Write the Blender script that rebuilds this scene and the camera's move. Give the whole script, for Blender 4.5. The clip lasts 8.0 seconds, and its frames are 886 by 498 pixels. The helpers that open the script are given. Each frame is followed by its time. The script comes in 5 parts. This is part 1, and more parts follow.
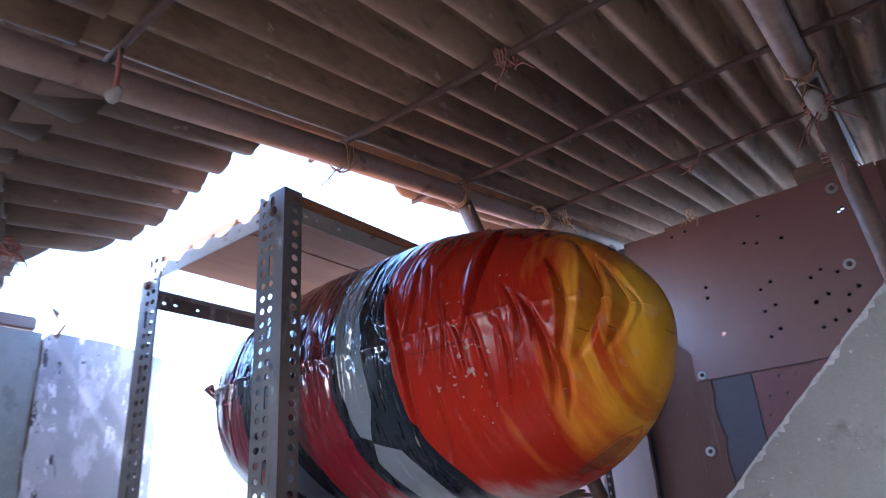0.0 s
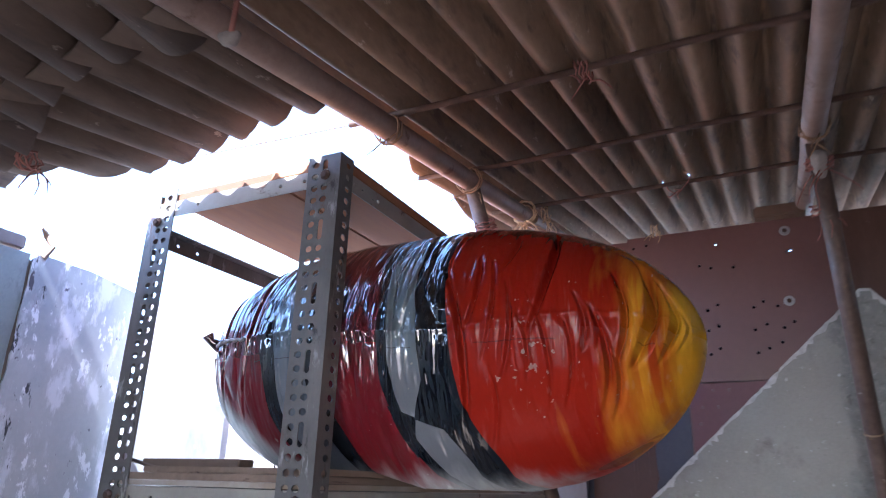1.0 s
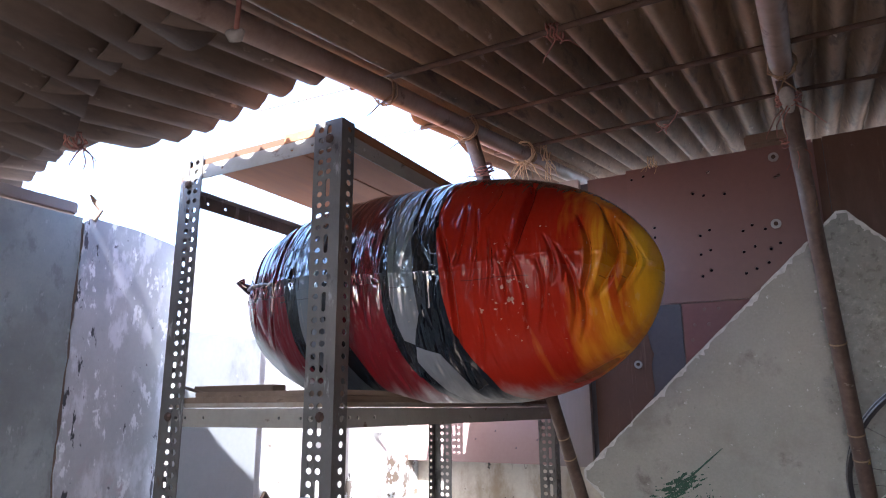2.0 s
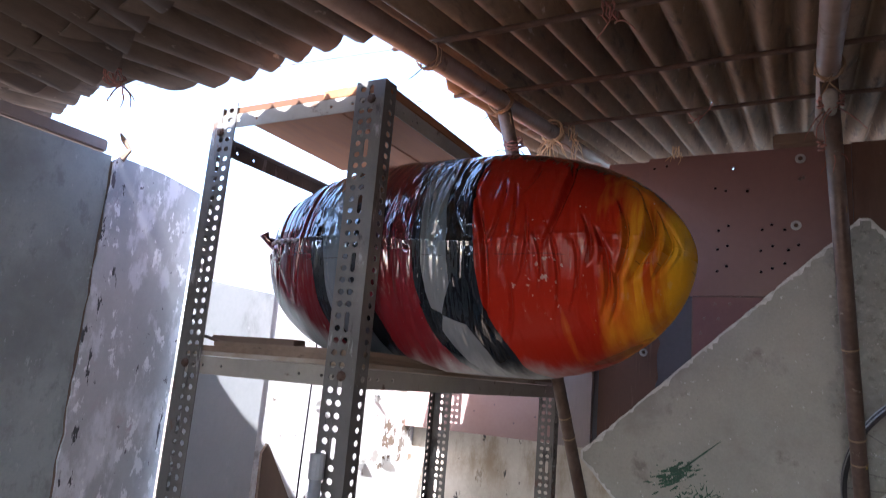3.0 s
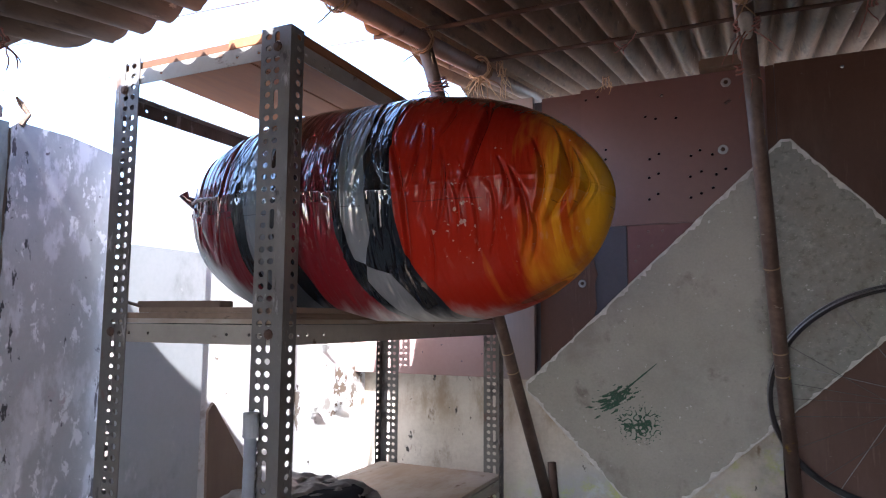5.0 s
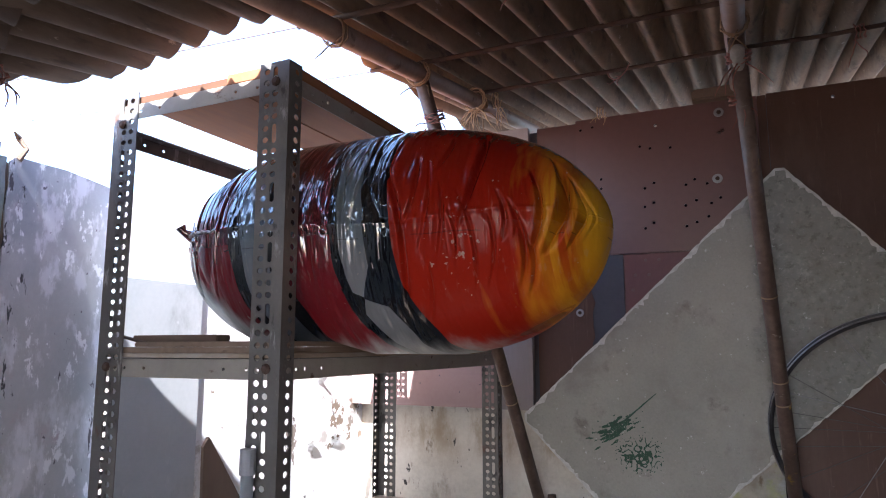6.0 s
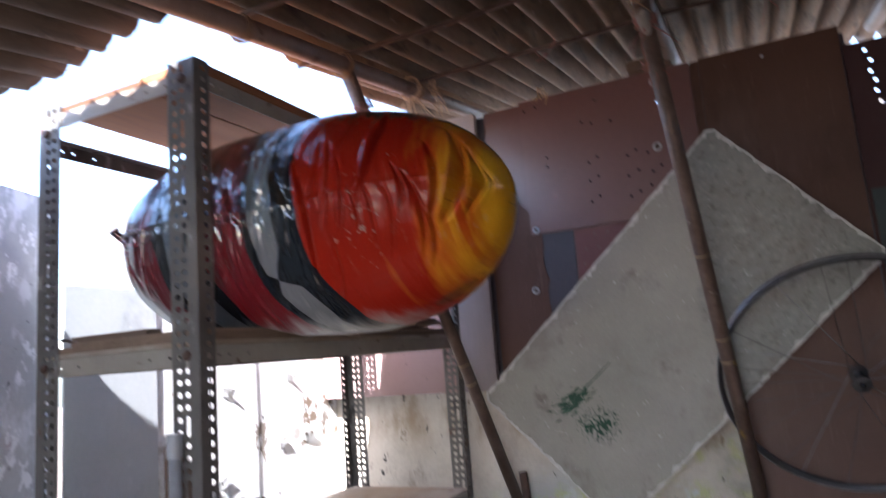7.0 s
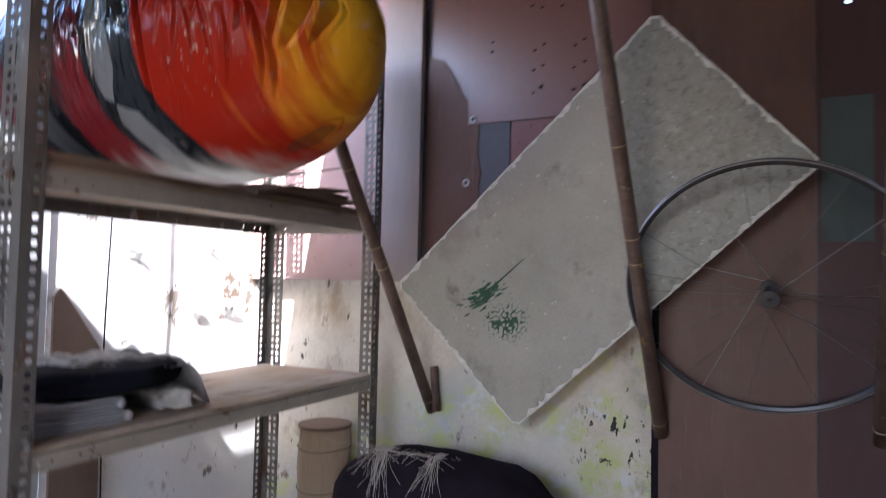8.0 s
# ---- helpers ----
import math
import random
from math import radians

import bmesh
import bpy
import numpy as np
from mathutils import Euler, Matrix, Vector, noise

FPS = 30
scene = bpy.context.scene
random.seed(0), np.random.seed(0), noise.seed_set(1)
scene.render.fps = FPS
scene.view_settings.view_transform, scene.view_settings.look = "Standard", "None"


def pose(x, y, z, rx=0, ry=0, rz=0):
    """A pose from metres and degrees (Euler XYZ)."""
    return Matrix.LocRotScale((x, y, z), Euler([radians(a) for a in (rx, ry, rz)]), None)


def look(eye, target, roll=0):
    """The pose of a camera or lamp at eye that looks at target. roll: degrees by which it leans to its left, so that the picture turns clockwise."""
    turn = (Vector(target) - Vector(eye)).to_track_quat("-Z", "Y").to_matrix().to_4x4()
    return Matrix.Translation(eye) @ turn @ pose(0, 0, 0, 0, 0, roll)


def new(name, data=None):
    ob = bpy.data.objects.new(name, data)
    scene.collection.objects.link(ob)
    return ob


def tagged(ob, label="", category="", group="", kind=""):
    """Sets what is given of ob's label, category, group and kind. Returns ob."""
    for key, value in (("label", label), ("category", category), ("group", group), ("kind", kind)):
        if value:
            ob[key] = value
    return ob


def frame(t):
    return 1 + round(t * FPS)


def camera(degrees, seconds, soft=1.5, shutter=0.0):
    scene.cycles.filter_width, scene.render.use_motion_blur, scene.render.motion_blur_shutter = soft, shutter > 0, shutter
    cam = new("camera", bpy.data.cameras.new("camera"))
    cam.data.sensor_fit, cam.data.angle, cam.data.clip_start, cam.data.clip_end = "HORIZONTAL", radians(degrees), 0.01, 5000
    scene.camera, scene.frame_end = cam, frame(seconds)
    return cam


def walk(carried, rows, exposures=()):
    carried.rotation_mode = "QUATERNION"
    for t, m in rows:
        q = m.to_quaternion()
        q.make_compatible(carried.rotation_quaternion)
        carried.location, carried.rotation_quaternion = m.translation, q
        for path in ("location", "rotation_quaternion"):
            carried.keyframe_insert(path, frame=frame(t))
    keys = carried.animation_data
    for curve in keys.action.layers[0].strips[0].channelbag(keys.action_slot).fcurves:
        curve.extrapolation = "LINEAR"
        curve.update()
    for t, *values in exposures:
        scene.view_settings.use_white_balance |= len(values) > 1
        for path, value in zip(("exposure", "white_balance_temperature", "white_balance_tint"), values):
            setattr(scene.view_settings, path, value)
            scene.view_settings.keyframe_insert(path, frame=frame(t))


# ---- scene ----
cam = camera(66.9, 8.0, 1.0, 0.5)
PATH = [
    (0, (0.876, -0.697, 1.523), (-0.23, 0.776, 2.302), -4.2),
    (0.2, (0.801, -0.702, 1.541), (-0.22, 0.835, 2.312), -5.7),
    (0.5, (0.713, -0.678, 1.559), (-0.229, 0.9, 2.348), -9.0),
    (0.7, (0.678, -0.75, 1.551), (-0.236, 0.871, 2.285), -4.6),
    (1, (0.667, -0.891, 1.555), (-0.187, 0.788, 2.227), 1.6),
    (1.2, (0.671, -0.941, 1.571), (-0.166, 0.761, 2.205), 2.0),
    (1.5, (0.811, -1.004, 1.548), (-0.143, 0.682, 2.043), 0.5),
    (1.7, (0.829, -1.009, 1.543), (-0.142, 0.675, 2.013), -1.5),
    (2.8, (0.74, -1.047, 1.543), (-0.18, 0.676, 1.971), 5.7),
    (3, (0.746, -1.048, 1.538), (-0.206, 0.669, 1.918), 4.8),
    (3.5, (0.786, -1.046, 1.54), (-0.168, 0.679, 1.879), 4.9),
    (4, (0.789, -1.026, 1.549), (0.044, 0.812, 1.802), 3.4),
    (4.2, (0.786, -1.027, 1.548), (0.048, 0.818, 1.781), 2.9),
    (5.3, (0.805, -0.999, 1.564), (-0.058, 0.793, 1.771), -0.1),
    (5.5, (0.802, -0.994, 1.566), (-0.03, 0.808, 1.812), -0.4),
    (6, (0.797, -1.012, 1.568), (-0.03, 0.786, 1.857), -0.1),
    (6.5, (0.844, -1.005, 1.554), (-0.05, 0.751, 1.901), -1.2),
    (6.8, (0.927, -0.982, 1.515), (0.019, 0.749, 1.936), -2.9),
    (7, (0.977, -0.955, 1.496), (0.133, 0.833, 1.799), -4.6),
    (7.2, (1.041, -0.935, 1.463), (0.191, 0.854, 1.741), -5.6),
    (7.5, (1.157, -0.911, 1.445), (0.329, 0.899, 1.634), -4.4),
    (7.7, (1.185, -0.851, 1.41), (0.371, 0.97, 1.555), -3.9),
    (8, (1.191, -0.721, 1.358), (0.3, 1.067, 1.447), 1.2),
]
walk(cam, [(t, look(eye, target, roll)) for t, eye, target, roll in PATH], [(0.0, 3.5, 4950, 15), (0.8, 3.5, 5100, 15), (1.2, 3.24, 5250, 15), (1.5, 3.22, 5400, 15), (3.0, 2.84, 5750, 15), (6.5, 2.82, 5750, 15), (7.5, 3.28, 5750, 15), (8.0, 3.38, 5750, 15)])

# ---- world and sun ----
SUN_WAY = Vector((-0.18, 0.86, -1.0)).normalized()
world = bpy.data.worlds.new("sky")
scene.world = world
world.use_nodes = True
wn = world.node_tree.nodes
sky = wn.new("ShaderNodeTexSky")
sky.sky_type, sky.sun_disc = "NISHITA", False
sky.sun_elevation = math.asin(-SUN_WAY.z)
sky.sun_rotation = math.atan2(-SUN_WAY.x, -SUN_WAY.y)
sky.air_density, sky.dust_density = 1.0, 2.0
haze = wn.new("ShaderNodeHueSaturation")
haze.inputs["Saturation"].default_value = 1.0
world.node_tree.links.new(sky.outputs[0], haze.inputs["Color"])
world.node_tree.links.new(haze.outputs[0], wn["Background"].inputs[0])
wn["Background"].inputs[1].default_value = 0.15
sun = new("sun", bpy.data.lights.new("sun", "SUN"))
sun.data.energy, sun.data.angle, sun.data.color = 5.0, radians(0.5), (1.0, 0.95, 0.88)
sun.rotation_mode = "QUATERNION"
sun.rotation_quaternion = SUN_WAY.to_track_quat("-Z", "Y")


# ---- materials ----
ONE = (1, 1, 1)


def mat(name, cols, scale=6.0, rough=0.6, metal=0.0, bump=0.15, grain=80.0, stains=(), spec=0.5, stretch=(1, 1, 1), vary=0.0, coat=0.0):
    """Colours mixed by broad and fine noise; stains: (colour, scale, from, to, (sx, sy, sz)) laid over by a noise threshold."""
    m = bpy.data.materials.new(name)
    m.use_nodes = True
    nt = m.node_tree
    N, link = nt.nodes, nt.links.new
    b = N["Principled BSDF"]
    tc = N.new("ShaderNodeTexCoord")

    def noise_at(sc, st, detail=6.0, rgh=0.6):
        mp = N.new("ShaderNodeMapping")
        mp.inputs["Scale"].default_value = st
        link(tc.outputs["Object"], mp.inputs["Vector"])
        n = N.new("ShaderNodeTexNoise")
        n.inputs["Scale"].default_value, n.inputs["Detail"].default_value, n.inputs["Roughness"].default_value = sc, detail, rgh
        link(mp.outputs[0], n.inputs["Vector"])
        return n.outputs[0]

    broad, fine = noise_at(scale, stretch), noise_at(grain, stretch, 4.0)
    ramp = N.new("ShaderNodeValToRGB")
    el = ramp.color_ramp.elements
    el[0].position, el[1].position = 0.3, 0.7
    el[0].color, el[1].color = (*cols[0], 1), (*cols[-1], 1)
    for i, c in enumerate(cols[1:-1]):
        e = el.new(0.3 + 0.4 * (i + 1) / (len(cols) - 1))
        e.color = (*c, 1)
    mixf = N.new("ShaderNodeMix")
    mixf.inputs[0].default_value = 0.3
    link(broad, mixf.inputs[2]), link(fine, mixf.inputs[3])
    link(mixf.outputs[0], ramp.inputs[0])
    colour = ramp.outputs[0]
    for col, sc, lo, hi, st, *mask in stains:
        mr = N.new("ShaderNodeMapRange")
        mr.interpolation_type = "SMOOTHSTEP"
        mr.inputs[1].default_value, mr.inputs[2].default_value = lo, hi
        link(noise_at(sc, st, 8.0, 0.65), mr.inputs[0])
        mx = N.new("ShaderNodeMix")
        mx.data_type = "RGBA"
        amount = mr.outputs[0]
        for axis, start, end in mask:
            dp = N.new("ShaderNodeVectorMath")
            dp.operation = "DOT_PRODUCT"
            dp.inputs[1].default_value = axis
            link(tc.outputs["Object"], dp.inputs[0])
            wb = N.new("ShaderNodeMath")
            wb.operation = "MULTIPLY_ADD"
            wb.inputs[1].default_value = 0.16
            link(noise_at(7.0, ONE), wb.inputs[0]), link(dp.outputs["Value"], wb.inputs[2])
            ms = N.new("ShaderNodeMapRange")
            ms.interpolation_type = "SMOOTHSTEP"
            ms.inputs[1].default_value, ms.inputs[2].default_value = start, end
            link(wb.outputs[0], ms.inputs[0])
            ml = N.new("ShaderNodeMath")
            ml.operation = "MULTIPLY"
            link(amount, ml.inputs[0]), link(ms.outputs[0], ml.inputs[1])
            amount = ml.outputs[0]
        link(amount, mx.inputs[0]), link(colour, mx.inputs[6])
        mx.inputs[7].default_value = (*col, 1)
        colour = mx.outputs[2]
    if vary:
        oi = N.new("ShaderNodeObjectInfo")
        hv = N.new("ShaderNodeHueSaturation")
        mr = N.new("ShaderNodeMapRange")
        mr.inputs[3].default_value, mr.inputs[4].default_value = 1 - vary, 1 + vary
        link(oi.outputs["Random"], mr.inputs[0]), link(mr.outputs[0], hv.inputs["Value"]), link(colour, hv.inputs["Color"])
        colour = hv.outputs[0]
    link(colour, b.inputs["Base Color"])
    rr = N.new("ShaderNodeMapRange")
    rr.inputs[3].default_value, rr.inputs[4].default_value = max(0.03, rough - 0.12), min(1.0, rough + 0.12)
    link(fine, rr.inputs[0]), link(rr.outputs[0], b.inputs["Roughness"])
    b.inputs["Metallic"].default_value, b.inputs["Specular IOR Level"].default_value = metal, spec
    b.inputs["Coat Weight"].default_value = coat
    bp = N.new("ShaderNodeBump")
    bp.inputs["Strength"].default_value, bp.inputs["Distance"].default_value = bump, 0.004
    link(mixf.outputs[0], bp.inputs["Height"]), link(bp.outputs[0], b.inputs["Normal"])
    return m


M_ground = mat("ground_earth", [(0.135, 0.100, 0.076), (0.195, 0.148, 0.114)], 3, 0.9, bump=0.3)
# Kept dark so the added walls bounce little light.
M_far = mat("dark_wall_paint", [(0.085, 0.078, 0.072), (0.14, 0.13, 0.12)], 2, 0.9)
M_sheet = mat("roof_sheet", [(0.132, 0.087, 0.055), (0.228, 0.160, 0.106), (0.312, 0.232, 0.162)], 5, 0.75, bump=0.25, stretch=(1, 0.35, 1),
              stains=[((0.10, 0.075, 0.06), 3.0, 0.52, 0.75, (1, 0.3, 1)), ((0.11, 0.08, 0.058), 26.0, 0.52, 0.68, (1, 0.22, 1)), ((0.42, 0.35, 0.28), 40.0, 0.63, 0.70, (1, 0.4, 1))])
# Darker version of the sheet colours for the left roof.
M_sheet_left = mat("left_roof_sheet", [(0.072, 0.051, 0.038), (0.112, 0.083, 0.063), (0.148, 0.112, 0.085)], 5, 0.8, bump=0.3, stretch=(1, 0.35, 1),
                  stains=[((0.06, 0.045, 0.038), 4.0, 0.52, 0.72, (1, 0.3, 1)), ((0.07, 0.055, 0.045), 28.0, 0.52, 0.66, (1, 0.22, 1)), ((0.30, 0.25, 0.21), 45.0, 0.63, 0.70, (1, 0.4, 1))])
M_pipe = mat("painted_pipe", [(0.075, 0.048, 0.038), (0.13, 0.09, 0.072), (0.20, 0.145, 0.118)], 14, 0.5, 0.25, bump=0.3,
             stains=[((0.30, 0.20, 0.05), 20.0, 0.66, 0.72, ONE), ((0.46, 0.34, 0.07), 26.0, 0.685, 0.70, ONE), ((0.30, 0.26, 0.22), 60.0, 0.66, 0.70, (0.4, 0.4, 1))])
M_beam = mat("rusty_beam_pipe", [(0.22, 0.15, 0.12), (0.36, 0.27, 0.22)], 10, 0.6, 0.2, bump=0.3, stains=[((0.12, 0.06, 0.04), 12.0, 0.58, 0.7, ONE)])
M_rod = mat("rusty_rod", [(0.06, 0.035, 0.025), (0.12, 0.075, 0.055)], 30, 0.8, 0.2, bump=0.4)
M_angle = mat("grey_painted_steel", [(0.118, 0.110, 0.099), (0.185, 0.174, 0.158)], 9, 0.5, 0.3, bump=0.12,
              stains=[((0.22, 0.20, 0.175), 5.0, 0.50, 0.66, (1, 1, 0.4)), ((0.15, 0.078, 0.048), 14.0, 0.58, 0.68, (1, 1, 0.5)), ((0.36, 0.35, 0.33), 30.0, 0.58, 0.65, (1, 1, 0.3)), ((0.06, 0.055, 0.05), 22.0, 0.58, 0.66, (1, 1, 0.4))])
M_rail = mat("worn_pale_rail_paint", [(0.29, 0.265, 0.225), (0.40, 0.37, 0.315)], 9, 0.5, 0.15, bump=0.15,
             stains=[((0.13, 0.08, 0.055), 16.0, 0.60, 0.68, (0.6, 1, 1)), ((0.08, 0.08, 0.085), 40.0, 0.66, 0.70, (0.4, 1, 1))])
M_ply_under = mat("brown_plywood", [(0.19, 0.070, 0.025), (0.29, 0.115, 0.043), (0.36, 0.155, 0.062)], 6, 0.7, bump=0.25, stretch=(1, 0.12, 1), stains=[((0.30, 0.17, 0.10), 5.0, 0.55, 0.75, (1, 0.3, 1))])
M_plank = mat("weathered_plank", [(0.15, 0.10, 0.07), (0.24, 0.17, 0.12), (0.30, 0.22, 0.16)], 8, 0.8, bump=0.3, stretch=(1, 0.1, 1), stains=[((0.08, 0.05, 0.035), 20.0, 0.58, 0.68, (1, 0.15, 3))])
M_dusty = mat("dusty_plywood", [(0.245, 0.175, 0.112), (0.345, 0.262, 0.18), (0.43, 0.345, 0.255)], 6, 0.8, bump=0.25, stretch=(1, 0.12, 1),
              stains=[((0.46, 0.42, 0.37), 3.0, 0.42, 0.66, (1, 0.5, 1)), ((0.16, 0.10, 0.065), 18.0, 0.60, 0.70, (1, 0.2, 1))])
M_board = mat("worn_laminate_board", [(0.258, 0.254, 0.217), (0.325, 0.316, 0.273), (0.39, 0.377, 0.33)], 4, 0.45, bump=0.25, grain=140,
              stains=[((0.245, 0.25, 0.222), 60.0, 0.30, 0.56, ONE, ((1, 0, 0.05), 0.965, 0.99)), ((0.16, 0.163, 0.14), 48.0, 0.52, 0.66, ONE, ((1, 0, 0.05), 0.965, 0.99)), ((0.40, 0.40, 0.36), 110.0, 0.60, 0.68, ONE, ((1, 0, 0.05), 0.965, 0.99)),
                      ((0.20, 0.18, 0.15), 3.0, 0.50, 0.74, ONE), ((0.16, 0.145, 0.125), 8.0, 0.58, 0.74, ONE), ((0.27, 0.26, 0.23), 80.0, 0.62, 0.70, ONE), ((0.56, 0.56, 0.53), 55.0, 0.64, 0.70, ONE), ((0.11, 0.10, 0.08), 38.0, 0.70, 0.74, ONE), ((0.19, 0.175, 0.15), 5.0, 0.56, 0.74, (1.3, 1, 0.8))])
M_chip = mat("chipped_white_edge", [(0.40, 0.39, 0.365), (0.58, 0.57, 0.54), (0.72, 0.71, 0.68)], 45, 0.9, bump=0.6)
M_green = mat("green_paint", [(0.008, 0.035, 0.022), (0.010, 0.085, 0.042)], 60, 0.5)
M_brown = mat("brown_laminate", [(0.145, 0.069, 0.061), (0.19, 0.095, 0.083)], 1.6, 0.36, bump=0.015, spec=0.9, grain=50, vary=0.12)
M_umber = mat("umber_board", [(0.100, 0.051, 0.036), (0.134, 0.070, 0.050)], 2.5, 0.52, spec=0.35, bump=0.07, stains=[((0.075, 0.042, 0.031), 5, 0.52, 0.72, (1, 1, 0.5)), ((0.18, 0.108, 0.080), 2.5, 0.5, 0.8, (1.5, 1, 0.35)), ((0.16, 0.095, 0.07), 22, 0.60, 0.70, (3, 1, 0.25)), ((0.24, 0.18, 0.15), 60, 0.70, 0.73, ONE)])
M_dark = mat("dark_maroon_board", [(0.056, 0.027, 0.028), (0.080, 0.041, 0.040)], 2.5, 0.5, spec=0.25, bump=0.08, stains=[((0.085, 0.055, 0.05), 3, 0.55, 0.8, (1.5, 1, 0.35))])
M_maroon = mat("maroon_board", [(0.165, 0.068, 0.070), (0.22, 0.098, 0.096)], 2.5, 0.4, bump=0.08, stains=[((0.20, 0.13, 0.115), 3, 0.55, 0.85, (1, 1, 0.4))])
M_slate = mat("dark_slate_board", [(0.065, 0.064, 0.080), (0.10, 0.096, 0.115)], 4, 0.4, bump=0.08)
M_teal = mat("faded_teal_board", [(0.035, 0.055, 0.055), (0.055, 0.078, 0.075)], 5, 0.6, stains=[((0.025, 0.03, 0.035), 4.0, 0.5, 0.7, (1, 1, 0.4))])
M_pink = mat("rose_brown_board", [(0.30, 0.19, 0.175), (0.36, 0.245, 0.225)], 4, 0.55, bump=0.06)
M_strip = mat("grey_rose_plank", [(0.27, 0.225, 0.21), (0.34, 0.285, 0.265)], 5, 0.65, bump=0.1, stretch=(1, 1, 0.2))
# The grey-brown stain at the right holds grime and the board's painted shadow.
M_plaster = mat("stained_plaster", [(0.46, 0.415, 0.34), (0.60, 0.55, 0.465), (0.68, 0.63, 0.545)], 4, 0.85, bump=0.35,
                stains=[((0.44, 0.45, 0.46), 1.7, 0.44, 0.62, ONE, ((0.45, 0, -0.90), -0.86, -0.66)), ((0.50, 0.54, 0.22), 7.0, 0.46, 0.62, ONE, ((0.45, 0, -0.90), -0.86, -0.62)), ((0.58, 0.60, 0.60), 9.0, 0.55, 0.66, ONE, ((0.45, 0, -0.90), -0.80, -0.62)), ((0.25, 0.24, 0.21), 4.0, 0.34, 0.62, ONE, ((1, 0, 0.3), 1.10, 1.24)),
                        ((0.30, 0.24, 0.18), 5.0, 0.58, 0.72, (1, 1, 0.6)), ((0.22, 0.17, 0.12), 16.0, 0.62, 0.70, (1, 1, 0.5)), ((0.36, 0.28, 0.19), 7.0, 0.44, 0.64, (1, 1, 0.45), ((0, 0, 1), 1.14, 1.34)), ((0.06, 0.055, 0.05), 13.0, 0.66, 0.68, (1.5, 1, 0.8)),
                        ((0.03, 0.03, 0.028), 30.0, 0.585, 0.605, (1.4, 1, 0.6), ((1, 0, 0), 0.66, 0.72), ((0, 0, -1), -0.92, -0.84), ((0, 0, 1), 0.80, 0.86))])
M_white = mat("peeling_whitewash", [(0.72, 0.72, 0.71), (0.82, 0.82, 0.81)], 4, 0.8, bump=0.35,
              stains=[((0.42, 0.39, 0.35), 3.5, 0.58, 0.64, ONE), ((0.24, 0.20, 0.165), 6.0, 0.655, 0.67, (1, 1, 0.6)), ((0.10, 0.085, 0.07), 9.0, 0.64, 0.66, (1, 1, 0.6)), ((0.20, 0.15, 0.11), 12.0, 0.55, 0.565, ONE, ((0, 1, 0), 1.16, 1.19), ((0, 0, 1), 1.26, 1.29), ((0, 0, -1), -1.32, -1.29)), ((0.30, 0.24, 0.18), 22.0, 0.66, 0.69, ONE)])
M_galv = mat("galvanised_sheet", [(0.31, 0.345, 0.335), (0.44, 0.47, 0.455)], 7, 0.55, 0.35, bump=0.1, grain=160, stains=[((0.24, 0.25, 0.25), 2.0, 0.5, 0.75, ONE), ((0.28, 0.30, 0.29), 30.0, 0.5, 0.68, (1, 1, 0.6)), ((0.46, 0.48, 0.48), 60.0, 0.6, 0.7, (1, 1, 0.5))])
M_galv2 = mat("stained_painted_sheet", [(0.385, 0.39, 0.40), (0.52, 0.525, 0.535)], 4, 0.5, 0.2, bump=0.12,
              stains=[((0.30, 0.315, 0.335), 1.8, 0.44, 0.66, ONE), ((0.56, 0.32, 0.37), 2.6, 0.56, 0.76, ONE), ((0.66, 0.66, 0.69), 6.0, 0.53, 0.64, (1, 1, 0.55)), ((0.64, 0.64, 0.67), 14.0, 0.52, 0.62, (1, 1, 0.5)), ((0.80, 0.80, 0.82), 26.0, 0.57, 0.62, (1, 1, 0.6)), ((0.14, 0.12, 0.14), 42.0, 0.66, 0.69, ONE), ((0.07, 0.06, 0.07), 8.0, 0.655, 0.67, (1, 1.6, 0.45)), ((0.05, 0.05, 0.055), 15.0, 0.60, 0.62, (1, 1.5, 0.55), ((0, -1, 0), 0.105, 0.125))])
M_pale = mat("pale_grey_sheet", [(0.40, 0.43, 0.44), (0.52, 0.54, 0.55)], 3, 0.6, 0.15, bump=0.1, stains=[((0.27, 0.28, 0.28), 5.0, 0.5, 0.72, (1, 1, 0.6)), ((0.55, 0.56, 0.57), 24.0, 0.62, 0.70, (1, 1, 0.5))])
M_lath = mat("orange_lath", [(0.075, 0.030, 0.012), (0.11, 0.048, 0.02)], 12, 0.8, bump=0.2, stretch=(0.15, 1, 1))
M_brownply = mat("dark_plywood", [(0.13, 0.085, 0.06), (0.20, 0.14, 0.10)], 6, 0.8, bump=0.2, stretch=(1, 1, 0.3))
M_log = mat("pale_log", [(0.27, 0.19, 0.12), (0.40, 0.30, 0.20)], 8, 0.85, bump=0.4, stretch=(1, 1, 0.15), stains=[((0.2, 0.13, 0.08), 10, 0.6, 0.7, (1, 1, 0.3))])
M_washer = mat("zinc_washer", [(0.35, 0.35, 0.36), (0.5, 0.5, 0.5)], 40, 0.4, 0.7)
M_rim = mat("dull_rim", [(0.05, 0.05, 0.055), (0.09, 0.09, 0.095)], 6, 0.40, 0.5, bump=0.0)
M_spoke = mat("spoke_steel", [(0.24, 0.24, 0.245), (0.36, 0.36, 0.365)], 30, 0.32, 0.8)
M_wire = mat("dull_wire", [(0.09, 0.085, 0.08), (0.15, 0.145, 0.14)], 30, 0.45, 0.7)
M_twine = mat("pink_twine", [(0.24, 0.095, 0.075), (0.36, 0.165, 0.13)], 60, 0.9, bump=0.5)
